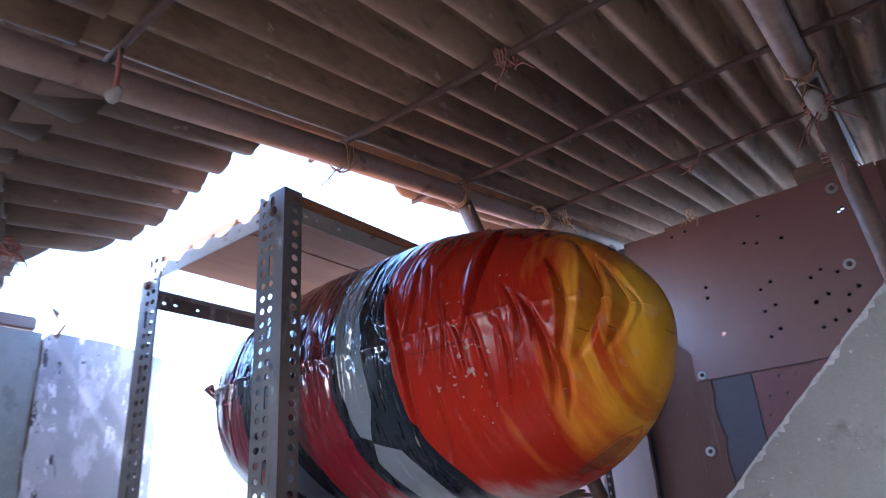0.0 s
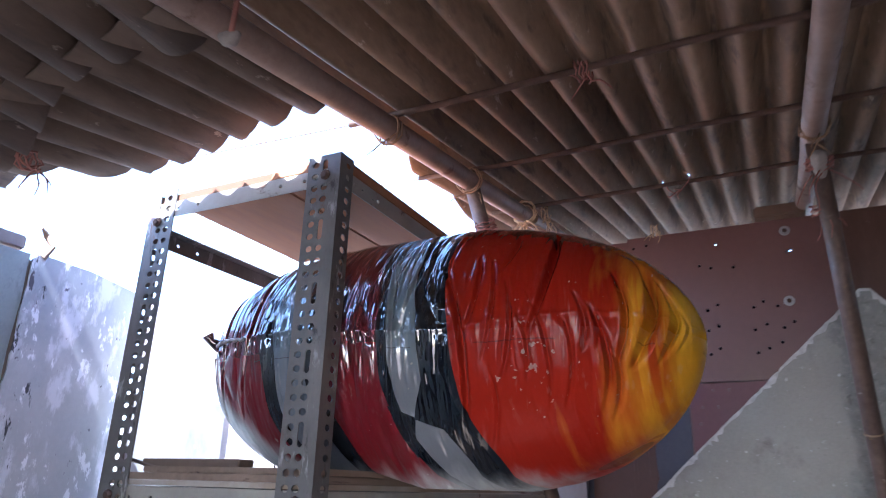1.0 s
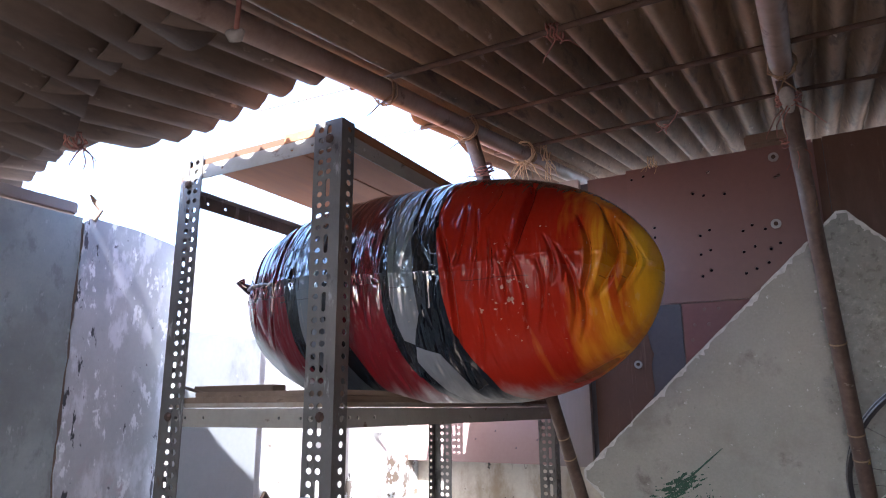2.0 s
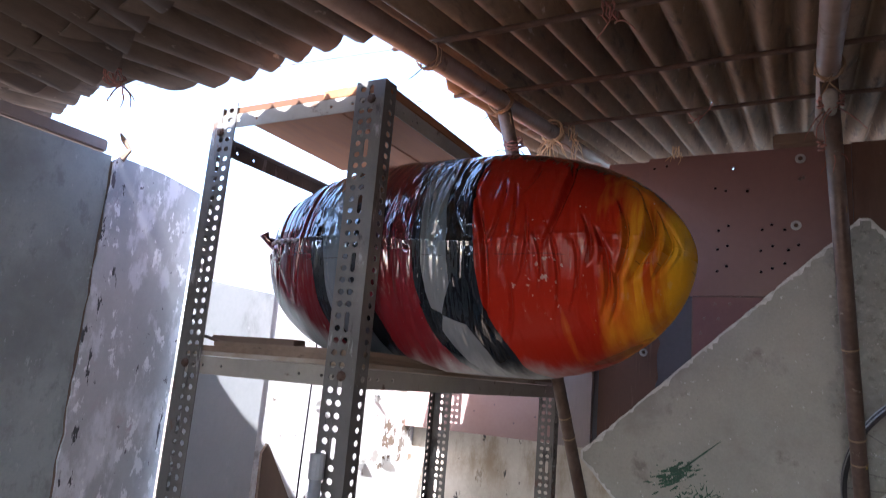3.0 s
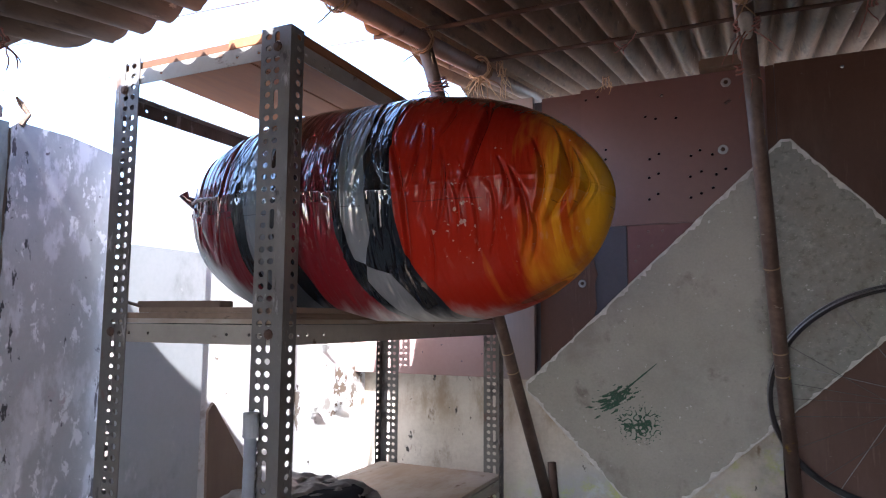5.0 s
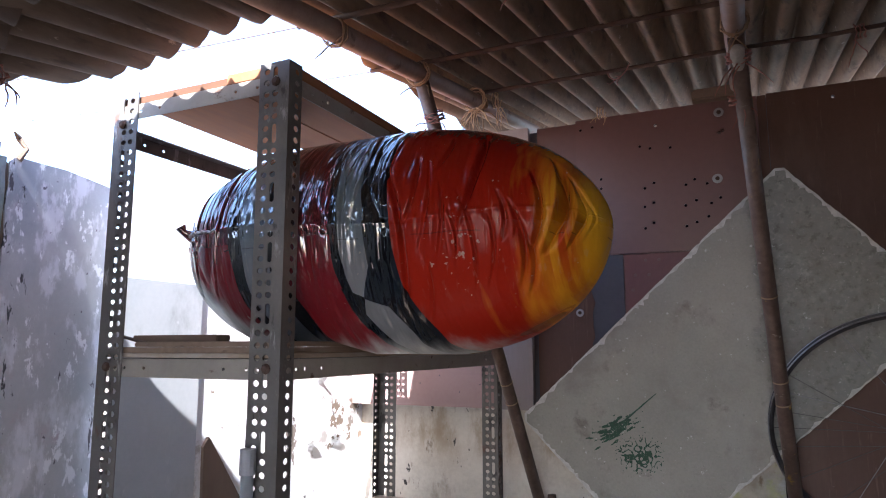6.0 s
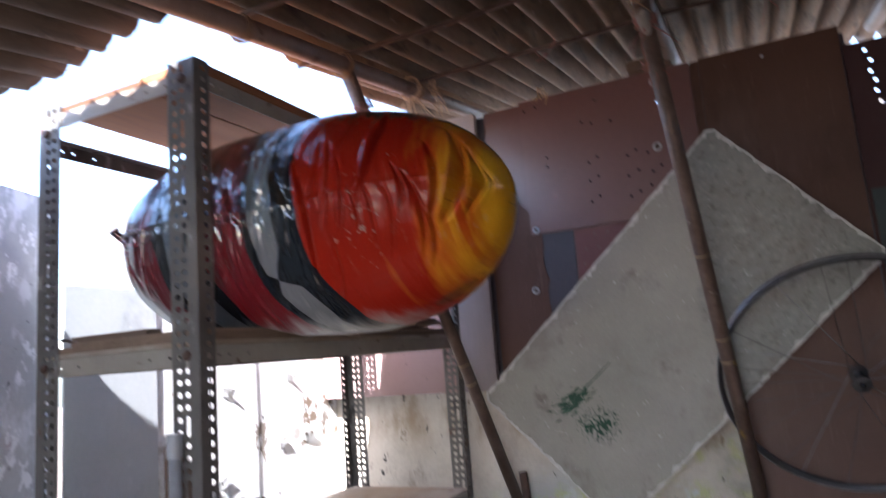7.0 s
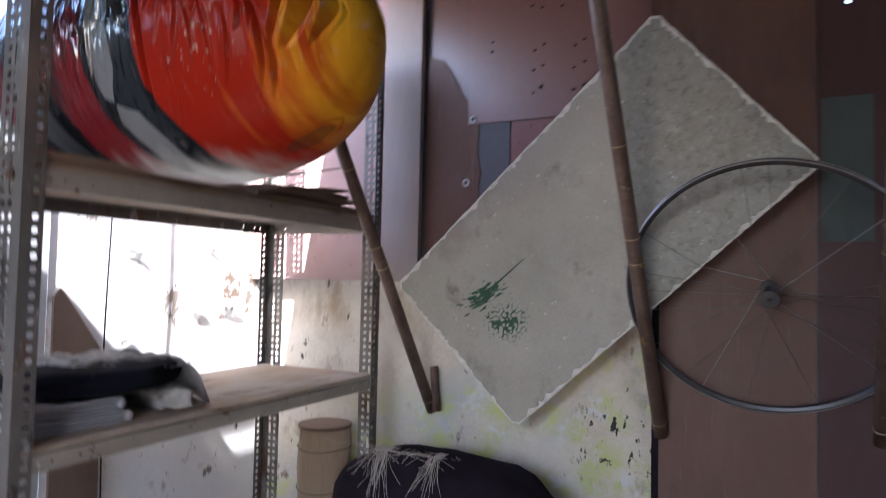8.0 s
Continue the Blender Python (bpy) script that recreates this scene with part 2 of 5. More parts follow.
M_rope = mat("coir_rope", [(0.20, 0.125, 0.07), (0.36, 0.235, 0.14)], 60, 0.9, bump=0.5)
M_straw = mat("straw_rope", [(0.44, 0.29, 0.16), (0.60, 0.43, 0.26)], 60, 0.9, bump=0.5)
M_rag = mat("grey_rag", [(0.22, 0.20, 0.18), (0.36, 0.33, 0.30)], 50, 0.95, bump=0.9)
M_fibre = mat("pale_fibre", [(0.34, 0.31, 0.28), (0.50, 0.47, 0.43)], 60, 0.9)
M_black = mat("black_fabric", [(0.006, 0.008, 0.014), (0.013, 0.016, 0.026)], 14, 0.95, bump=0.4, spec=0.15)
M_stripe = mat("grey_striped_cloth", [(0.34, 0.34, 0.35), (0.68, 0.68, 0.68)], 30, 0.9, bump=0.4, stretch=(0.1, 0.1, 7.0))
M_film = mat("crumpled_plastic_film", [(0.26, 0.25, 0.24), (0.54, 0.53, 0.52)], 22, 0.35, bump=0.8, grain=40)
M_pvc = mat("grey_plastic_tube", [(0.25, 0.26, 0.27), (0.34, 0.35, 0.36)], 10, 0.35)
M_rubber = mat("black_rubber", [(0.008, 0.006, 0.009), (0.016, 0.012, 0.017)], 12, 0.9, bump=0.3, spec=0.12)


# ---- mesh helpers ----
def thing(name, at, label, category, group="", kind=""):
    e = new(name)
    e.location = at
    return tagged(e, label, category, group, kind)


def place_of(ob):
    m = ob.matrix_parent_inverse @ ob.matrix_basis
    return place_of(ob.parent) @ m if ob.parent else m


def part(name, bm, material, parent=None, label="", smooth=False):
    """Links a bmesh, given in world coordinates, as one mesh object under a thing or part."""
    me = bpy.data.meshes.new(name)
    bm.to_mesh(me)
    bm.free()
    me.materials.append(material)
    if smooth:
        for p in me.polygons:
            p.use_smooth = True
    ob = new(name, me)
    if parent is not None:
        ob.parent = parent
        ob.matrix_parent_inverse = place_of(parent).inverted()
    if label:
        ob["label"] = label
    return ob


def box(bm, x0, x1, y0, y1, z0, z1, bevel=0.0, turn=None):
    v = [bm.verts.new((x, y, z)) for x in (x0, x1) for y in (y0, y1) for z in (z0, z1)]
    fs = [bm.faces.new([v[i] for i in q]) for q in ((0, 1, 3, 2), (4, 6, 7, 5), (0, 4, 5, 1), (2, 3, 7, 6), (0, 2, 6, 4), (1, 5, 7, 3))]
    if bevel:
        es = list({e for f in fs for e in f.edges})
        r = bmesh.ops.bevel(bm, geom=es, offset=bevel, segments=2, affect="EDGES")
        v = list({w for f in r["faces"] for w in f.verts} | {w for w in v if w.is_valid})
    if turn is not None:
        bmesh.ops.transform(bm, matrix=turn, verts=v)
    return bm


def sweep(bm, pts, r, seg=10, closed=False, radii=None):
    """A round bar along a line of points."""
    pts = [Vector(p) for p in pts]
    n = len(pts)
    rings, side = [], None
    for i, p in enumerate(pts):
        a = pts[i - 1] if (i or closed) else p
        c = pts[(i + 1) % n] if (i < n - 1 or closed) else p
        way = (c - a).normalized()
        if side is None:
            side = way.orthogonal().normalized()
        side = (side - way * side.dot(way)).normalized()
        other = way.cross(side)
        rr = radii[i] if radii else r
        rings.append([bm.verts.new(p + rr * (math.cos(2 * math.pi * k / seg) * side + math.sin(2 * math.pi * k / seg) * other)) for k in range(seg)])
    for i in range(n if closed else n - 1):
        A, B = rings[i], rings[(i + 1) % n]
        off = 0
        if closed and i == n - 1:
            off = min(range(seg), key=lambda k: (A[0].co - B[k].co).length)
        for k in range(seg):
            bm.faces.new((A[k], A[(k + 1) % seg], B[(k + 1 + off) % seg], B[(k + off) % seg]))
    if not closed:
        bm.faces.new(rings[0][::-1]), bm.faces.new(rings[-1])
    return bm


def circle(cu, cv, ru, rv=None, n=10):
    rv = rv or ru
    return [(cu + ru * math.cos(2 * math.pi * k / n), cv + rv * math.sin(2 * math.pi * k / n)) for k in range(n)]


def slot(cu, cv, r, half, n=12):
    out = []
    for k in range(n):
        a = 2 * math.pi * (k + 0.5) / n
        out.append((cu + r * math.cos(a), cv + r * math.sin(a) + (half if math.sin(a) > 0 else -half)))
    return out


def plate(outline, holes, place, thick, bm=None):
    """A flat sheet with real holes. place(u, v, w) gives the world point; w runs through the thickness."""
    from mathutils.geometry import delaunay_2d_cdt
    bm = bm or bmesh.new()
    loops, verts, edges = [outline, *holes], [], []
    for lp in loops:
        b0 = len(verts)
        verts += [Vector(p) for p in lp]
        edges += [(b0 + i, b0 + (i + 1) % len(lp)) for i in range(len(lp))]
    vs, _, fs, _, _, _ = delaunay_2d_cdt(verts, edges, [], 1, 1e-6)

    def inside(p, lp):
        hit = False
        for i in range(len(lp)):
            (x0, y0), (x1, y1) = lp[i - 1], lp[i]
            if (y0 > p[1]) != (y1 > p[1]) and p[0] < (x1 - x0) * (p[1] - y0) / (y1 - y0) + x0:
                hit = not hit
        return hit

    spans = [(min(p[0] for p in h), max(p[0] for p in h), min(p[1] for p in h), max(p[1] for p in h), h) for h in holes]
    front = [bm.verts.new(place(v.x, v.y, 0)) for v in vs]
    back = [bm.verts.new(place(v.x, v.y, thick)) for v in vs]
    rim = {}
    for f in fs:
        c = sum((vs[i] for i in f), Vector((0, 0))) / len(f)
        if not inside(c, outline) or any(a < c.x < b and d < c.y < e and inside(c, h) for a, b, d, e, h in spans):
            continue
        bm.faces.new([front[i] for i in f]), bm.faces.new([back[i] for i in reversed(f)])
        for i in range(len(f)):
            a, b = f[i], f[(i + 1) % len(f)]
            rim[(a, b)] = rim.get((a, b), 0) + 1
    for a, b in [k for k in rim if (k[1], k[0]) not in rim]:
        bm.faces.new((front[b], front[a], back[a], back[b]))
    bmesh.ops.delete(bm, geom=[v for v in bm.verts if not v.link_faces], context="VERTS")
    bmesh.ops.recalc_face_normals(bm, faces=bm.faces)
    return bm


def rect(u0, u1, v0, v1):
    return [(u0, v0), (u1, v0), (u1, v1), (u0, v1)]


# ---- setting: ground, and plain walls added out of view to limit the light ----
WALL_Y, LEFT_X = 1.35, -0.68
ground = part("ground", box(bmesh.new(), -40, 40, -40, 40, -0.2, 0.0), M_ground)
tagged(ground, "dark trodden earth floor of the shed and yard", "floor", kind="structure")
wall_right = part("wall_right", box(bmesh.new(), 2.6, 2.75, -2.3, 1.36, 0, 2.3), M_far)
wall_outer = part("wall_outer", box(bmesh.new(), -0.05, 1.28, 1.72, 1.84, 0, 2.40), M_far)
wall_beyond = part("wall_beyond", box(bmesh.new(), 1.2, 4.2, 3.2, 3.35, 0, 2.66), M_far)
tagged(wall_beyond, "plain dark wall added farther back to cut light leaks", "wall", kind="structure")
tagged(wall_outer, "plain dark wall added behind the boards to cut light leaks", "wall", kind="structure")
# Unseen front wall; its opening sets how much light comes in.
wall_front = thing("wall_front", (1.0, -1.72, 0), "plain dark unseen front wall, added with an opening to limit light", "wall", kind="structure")
part("pier", box(bmesh.new(), -0.74, 0.18, -1.80, -1.70, 0, 2.09), M_far, wall_front)
part("sill_wall", box(bmesh.new(), 0.18, 1.15, -1.80, -1.70, 0, 0.85), M_far, wall_front)
part("pier", box(bmesh.new(), 1.15, 2.75, -1.80, -1.70, 0, 1.97), M_far, wall_front)
tagged(wall_right, "plain dark unseen side wall added to close the shed", "wall", kind="structure")


# ---- roof: corrugated sheets, beams, rods ----
def roof_z(y):
    return 2.257 + 0.15 * y


def sheet(x0, x1, y0, y1, low, pitch, amp, edge=None, thick=0.005, step=14, skew=None, shift=0.0, power=0.72, holes=()):
    """A corrugated sheet with its ridges along y. low(x, y): its lower side; edge(x): a wobble of its far end."""
    bm = bmesh.new()
    nx, ny = max(8, int((x1 - x0) / pitch * step)), max(2, int((y1 - y0) / (0.02 if skew else 0.12)))
    grid = []
    for t in (0, thick):
        rows = []
        for i in range(nx + 1):
            x = x0 + (x1 - x0) * i / nx
            end = y1 + (edge(x) if edge else 0)
            row = []
            for j in range(ny + 1):
                y = y0 + (end - y0) * j / ny
                xx = x + (skew(y) * (1 - i / nx) if skew else 0)
                dent = 0.004 * noise.noise((xx * 3, y * 2, 4.0))
                row.append(bm.verts.new((xx, y, low(xx, y) + t + 2 * amp * (1 - abs(math.sin(math.pi * (xx - shift) / pitch)) ** power) + dent)))
            rows.append(row)
        grid.append(rows)
    A, B = grid
    for i in range(nx):
        for j in range(ny):
            mid = (A[i][j].co + A[i + 1][j + 1].co) / 2
            if any(abs(mid.x - hx) < rx and abs(mid.y - hy) < ry for hx, hy, rx, ry in holes):
                continue
            bm.faces.new((A[i][j], A[i][j + 1], A[i + 1][j + 1], A[i + 1][j]))
            bm.faces.new((B[i][j], B[i + 1][j], B[i + 1][j + 1], B[i][j + 1]))
    for i in range(nx):
        bm.faces.new((A[i][ny], B[i][ny], B[i + 1][ny], A[i + 1][ny]))
        bm.faces.new((A[i][0], A[i + 1][0], B[i + 1][0], B[i][0]))
    for j in range(ny):
        bm.faces.new((A[0][j], B[0][j], B[0][j + 1], A[0][j + 1]))
        bm.faces.new((A[nx][j], A[nx][j + 1], B[nx][j + 1], B[nx][j]))
    return bm


def eaves(y):
    """How far the open side of the first sheets drifts outwards."""
    return -0.105 * min(1.0, max(0.0, (y - 0.2) / 0.28)) - 0.14 * max(0.0, y - 0.48)


roof = thing("roof", (0.5, 0, 2.3), "low corrugated roof of weathered brown-grey sheets", "roof", kind="structure")
for k, (a, b) in enumerate([(-0.02, 0.82), (0.78, 1.66), (1.62, 2.62)]):
    lean = eaves if k == 0 else None
    part("sheet", sheet(a, b, -0.55 - 0.02 * k, 2.14, lambda x, y, k=k: roof_z(y) + 0.006 * (k % 2), 0.08, 0.032, skew=lean, power=0.85, holes=((0.505, 0.955, 0.0065, 0.011), (0.430, 0.975, 0.0035, 0.011)) if k == 0 else ()), M_sheet, roof, smooth=True)
    part("sheet", sheet(a, b, -1.7, -0.40, lambda x, y, k=k: roof_z(y) - 0.010 + 0.006 * (k % 2), 0.08, 0.032, power=0.85), M_sheet, roof, smooth=True)

# Added unseen covers: stop sun spots through the holes, leave the sky visible.
for x in (0.430, 0.505):
    part("bent_tab", box(bmesh.new(), x - 0.012, x + 0.012, 0.922, 0.972, 2.4245, 2.4265, 0.0008), M_sheet, roof, "small tab added over a roof hole to block the sun")

left_roof = thing("roof_left", (-0.7, -1, 2.1), "sagging corrugated roof sheets with a ragged broken edge", "roof", kind="structure")


RAGGED = ((-1.3, -0.07), (-1.0, -0.075), (-0.8, -0.115), (-0.65, -0.145), (-0.57, -0.15), (-0.52, -0.09), (-0.47, -0.022), (-0.35, 0.008), (-0.1, -0.010), (0.05, 0.005))


def ragged(x):
    y = 0.010 * noise.noise((x * 22, 1.0, 0)) + 0.005 * noise.noise((x * 70, 3.0, 0))
    for (xa, ya), (xb, yb) in zip(RAGGED, RAGGED[1:]):
        if xa <= x <= xb:
            y += ya + (yb - ya) * (x - xa) / (xb - xa)
    return y


def left_low(x, y):
    return 2.170 + 0.11 * (x + 0.1) + 0.15 * (y + 0.08)


def rear_low(x, y):
    return left_low(x, -0.36) - 0.014 - 0.06 * (y + 0.36)


part("sheet", sheet(-0.98, 0.0, -0.42, -0.058, left_low, 0.079, 0.017, ragged, 0.006, 14, shift=0.018), M_sheet_left, left_roof, smooth=True)
part("sheet", sheet(-1.30, -0.92, -0.50, -0.07, lambda x, y: left_low(x, y) + 0.012, 0.079, 0.017, ragged, 0.006, 14, shift=0.018), M_sheet_left, left_roof, smooth=True)
part("sheet", sheet(-0.71, 0.0, -1.4, -0.33, rear_low, 0.079, 0.016, lambda x: 0.05 * math.sin(9 * x), 0.007), M_sheet_left, left_roof, smooth=True)
part("sheet", sheet(-1.30, -0.66, -0.62, -0.36, lambda x, y: rear_low(x, y) + 0.010, 0.079, 0.016, lambda x: 0.03 * math.sin(7 * x), 0.007), M_sheet_left, left_roof, smooth=True)
part("sheet", sheet(-0.71, 0.0, -1.7, -1.3, lambda x, y: rear_low(x, y) - 0.016, 0.079, 0.016, None, 0.007), M_sheet_left, left_roof, smooth=True)

BEAM_X = (0.015, 0.80, 1.42)


def beam_z(y):
    return 2.222 + 0.15 * y


for x in BEAM_X:
    b = part("roof_beam", sweep(bmesh.new(), [(x + 0.004 * noise.noise((y * 3, x, 0)), y, beam_z(y)) for y in (-1.65, -1.3, -0.8, -0.3, 0.1, 0.5, 0.9, 1.3, 1.6)], 0.025, 16), M_beam, smooth=True)
    tagged(b, "rust-brown steel pipe beam under the roof sheets", "beam", "roof beams")
for y, x0 in ((0.13, -0.08), (0.53, -0.13), (0.96, -0.10), (-0.35, -0.05), (-0.85, -0.05), (-1.4, -0.05)):
    pts = [(x0 + (2.6 - x0) * i / 12, y + 0.012 * noise.noise((i * 0.9, y, 2)), beam_z(y) + 0.030 + 0.004 * noise.noise((i, y, 5))) for i in range(13)]
    r = part("roof_rod", sweep(bmesh.new(), pts, 0.0065, 8), M_rod, smooth=True)
    tagged(r, "thin rusty steel rod carrying the roof sheets", "rod", "roof rods")

# braces from the beams down to the wall
for top, low in (((0.015, 0.54, 2.30), (0.099, 1.41, 0.893)), ((0.80, 0.655, 2.315), (0.890, 1.325, 0.918)), ((1.42, 0.66, 2.315), (1.43, 1.335, 0.96))):
    br = thing("roof_brace", low, "slanting brown pipe brace between beam and wall", "brace", "roof braces")
    a, c = Vector(top), Vector(low)
    pipe = part("pipe", sweep(bmesh.new(), [a.lerp(c, t) for t in (0, 0.3, 0.36, 0.6, 0.66, 1)], 0.0195, 16), M_pipe, br, smooth=True)
    w = (c - a).normalized()
    for t in (0.44, 0.60, 0.645, 0.97):
        part("weld_ring", sweep(bmesh.new(), [a.lerp(c, t), a.lerp(c, t) + w * 0.004], 0.0208, 16), M_log, pipe)

# Short dark round stub beside the first brace's lower end.
stub = part("pipe_stub", sweep(bmesh.new(), [(0.112, 1.395, 1.05), (0.118, 1.395, 0.97), (0.126, 1.393, 0.895)], 0.015, 12), M_rod, smooth=True)
tagged(stub, "short dark upright stub on the wall behind a brace", "pipe")

# ---- slotted-angle rack ----
RX, RY, RH = -0.483, 1.2, 2.13
rack = thing("storage_rack", (RX / 2, RY / 2, 0), "tall grey slotted-angle steel rack with plywood shelves", "rack")


def flange(length, width, rows, pitch=0.0235):
    """Outline and holes of one flange of a slotted angle. rows: distance from the corner, slotted or not."""
    holes = []
    for u, slotted in rows:
        n = int((length - 0.02) / pitch)
        k = 0
        while k < n:
            v = 0.018 + k * pitch
            if slotted and k % 5 == 0 and k + 1 < n:
                holes.append(slot(u, v + pitch / 2, 0.0058, 0.014))
                k += 2
            else:
                holes.append(circle(u, v, 0.0074, 0.0062, 10))
                k += 1
    return rect(0.0, width, 0, length), holes


def post(x, y, sx, sy, z1=RH):
    bm = bmesh.new()
    o, h = flange(z1, 0.072, ((0.054, False), (0.033, True)))
    plate(o, h, lambda u, v, w: (x + sx * u, y + sy * w, z1 - v), 0.0025, bm)
    o, h = flange(z1, 0.042, ((0.027, False),))
    plate(o, h, lambda u, v, w: (x + sx * w, y + sy * (u if u > 0.001 else 0.0025), z1 - v), 0.0025, bm)
    return part("post", bm, M_angle, rack)


posts = [post(0, 0, -1, 1), post(RX, 0, 1, 1), post(0, RY, -1, -1), post(RX, RY, 1, -1)]


def rail(p, q, zt, depth, inward):
    """A folded edge rail from p to q with a lip under the board."""
    bm = bmesh.new()
    p, q, n = Vector(p), Vector(q), Vector(inward)
    length = (q - p).length
    d = (q - p) / length
    holes = [circle(0.05 + 0.028 * k, depth / 2, 0.0042, 0.0036, 8) for k in (0, 1, 3)] + [circle(length - 0.05 - 0.028 * k, depth / 2, 0.0042, 0.0036, 8) for k in (0, 1, 3)]
    plate(rect(0, length, 0, depth), holes, lambda u, v, w: (*(p + d * u + n * w), zt - v), 0.002, bm)
    plate(rect(0, length, 0.002, 0.028), [], lambda u, v, w: (*(p + d * u + n * v), zt - w), 0.002, bm)
    return bm


for zt, dep, boards in ((2.103, 0.034, []), (1.545, 0.038, [(1.547, 1.556)]), (1.024, 0.032, [(1.026, 1.038)]), (0.42, 0.034, [(0.422, 0.434)])):
    part("rail", rail((-0.003 + RX + 0.003, 0.003), (-0.003, 0.003), zt, dep, (0, 1)), M_rail, rack)
    part("rail", rail((-0.003, RY - 0.003), (RX, RY - 0.003), zt, dep, (0, -1)), M_rail, rack)
    part("rail", rail((-0.003, 0.004), (-0.003, RY - 0.004), zt, dep, (-1, 0)), M_rail, rack)
    zl = zt - 0.047 if zt > 2 else zt
    part("rail", rail((RX + 0.003, RY - 0.004), (RX + 0.003, 0.004), zl, dep, (1, 0)), M_angle, rack)
    for z0, z1 in boards:
        part("shelf", box(bmesh.new(), RX + 0.006, -0.006, 0.008, RY - 0.008, z0, z1, 0.0015), M_dusty, rack, "weathered plywood shelf")
part("shelf", box(bmesh.new(), -0.165, -0.004, 0.006, RY - 0.01, 2.105, 2.128, 0.002), M_ply_under, rack, "weathered plywood shelf board")
part("shelf", box(bmesh.new(), -0.432, -0.168, 0.03, 0.44, 2.105, 2.117, 0.002), M_ply_under, rack, "weathered plywood shelf board")
part("shelf", box(bmesh.new(), -0.300, -0.168, 0.443, RY - 0.01, 2.105, 2.117, 0.002), M_ply_under, rack, "weathered plywood shelf board")
part("lath", box(bmesh.new(), RX + 0.012, -0.15, 0.008, 0.028, 2.104, 2.122, 0.001), M_lath, rack, "bare wooden lath")
for x, y, z in ((-0.030, -0.001, 1.528), (-0.030, -0.001, 2.088), (RX + 0.03, -0.001, 1.528), (RX + 0.03, -0.001, 2.06), (-0.03, -0.001, 1.01)):
    part("bolt", sweep(bmesh.new(), [(x, y, z), (x, y - 0.003, z), (x, y - 0.007, z)], 0.009, 8, radii=[0.010, 0.010, 0.006]), M_rod, posts[1 if x < -0.2 else 0], "rusty bolt head")

# ---- wrapped bundle ----
M_bundle = bpy.data.materials.new("striped_plastic_wrap")
M_bundle.use_nodes = True
nt = M_bundle.node_tree
N, link = nt.nodes, nt.links.new
bs = N["Principled BSDF"]
tc = N.new("ShaderNodeTexCoord")
sp = N.new("ShaderNodeSeparateXYZ")
link(tc.outputs["Object"], sp.inputs[0])


def math_node(op, a, b=None, c=None):
    n = N.new("ShaderNodeMath")
    n.operation = op
    for i, v in enumerate((a, b, c)):
        if v is None:
            continue
        if isinstance(v, (int, float)):
            n.inputs[i].default_value = v
        else:
            link(v, n.inputs[i])
    return n.outputs[0]


def noise_node(scale, detail=3.0, stretch=(1, 1, 1)):
    mp = N.new("ShaderNodeMapping")
    mp.inputs["Scale"].default_value = stretch
    link(tc.outputs["Object"], mp.inputs[0])
    n = N.new("ShaderNodeTexNoise")
    n.inputs["Scale"].default_value, n.inputs["Detail"].default_value = scale, detail
    link(mp.outputs[0], n.inputs["Vector"])
    return n.outputs[0]


def ramp_node(fac, stops, mode="LINEAR"):
    r = N.new("ShaderNodeValToRGB")
    r.color_ramp.interpolation = mode
    while len(r.color_ramp.elements) < len(stops):
        r.color_ramp.elements.new(0.5)
    for e, (p, c) in zip(r.color_ramp.elements, stops):
        e.position, e.color = p, (*c, 1)
    link(fac, r.inputs[0])
    return r.outputs[0]


def mix_node(fac, a, b):
    n = N.new("ShaderNodeMix")
    n.data_type = "RGBA"
    link(fac, n.inputs[0])
    for i, v in ((6, a), (7, b)):
        if isinstance(v, tuple):
            n.inputs[i].default_value = (*v, 1)
        else:
            link(v, n.inputs[i])
    return n.outputs[2]


# stripes along the bundle, slanting a little
rise = math_node("SUBTRACT", sp.outputs[2], 1.79)
wob = math_node("MULTIPLY", math_node("SUBTRACT", noise_node(4.0, 1.5), 0.5), 0.06)
sweep_low = math_node("ADD", math_node("MULTIPLY", math_node("POWER", math_node("ABSOLUTE", math_node("MINIMUM", math_node("ADD", rise, 0.04), 0.0)), 2.0), -1.1), math_node("MULTIPLY", math_node("MINIMUM", math_node("ADD", rise, 0.215), 0.0), 1.0))
w1 = math_node("ADD", math_node("ADD", math_node("MULTIPLY_ADD", rise, 0.10, sp.outputs[0]), sweep_low), wob)
fac = math_node("ADD", math_node("MULTIPLY", w1, 0.8), 0.5)
RED, CRIM, BLK, SIL, ORG, YEL = (0.29, 0.010, 0.005), (0.18, 0.008, 0.014), (0.006, 0.009, 0.014), (0.19, 0.183, 0.19), (0.50, 0.13, 0.010), (0.68, 0.32, 0.012)


def pos(x):
    return 0.5 + 0.8 * x


stripes = ramp_node(fac, [(0.0, CRIM), (pos(-0.20), BLK), (pos(-0.165), SIL), (pos(-0.085), BLK), (pos(-0.05), CRIM), (pos(0.065), BLK), (pos(0.085), SIL), (pos(0.145), BLK), (pos(0.205), RED)], "CONSTANT")
waist = math_node("ABSOLUTE", math_node("ADD", rise, math_node("MULTIPLY_ADD", sp.outputs[0], -0.6, 0.21)))
patch = math_node("LESS_THAN", waist, math_node("MULTIPLY_ADD", math_node("ABSOLUTE", math_node("SUBTRACT", w1, 0.108)), 1.1, 0.002))
band = math_node("MULTIPLY", math_node("GREATER_THAN", w1, 0.065), math_node("LESS_THAN", w1, 0.18))
col = mix_node(math_node("MULTIPLY", patch, band), stripes, BLK)
low = math_node("MULTIPLY", math_node("MINIMUM", rise, 0.0), -0.22)
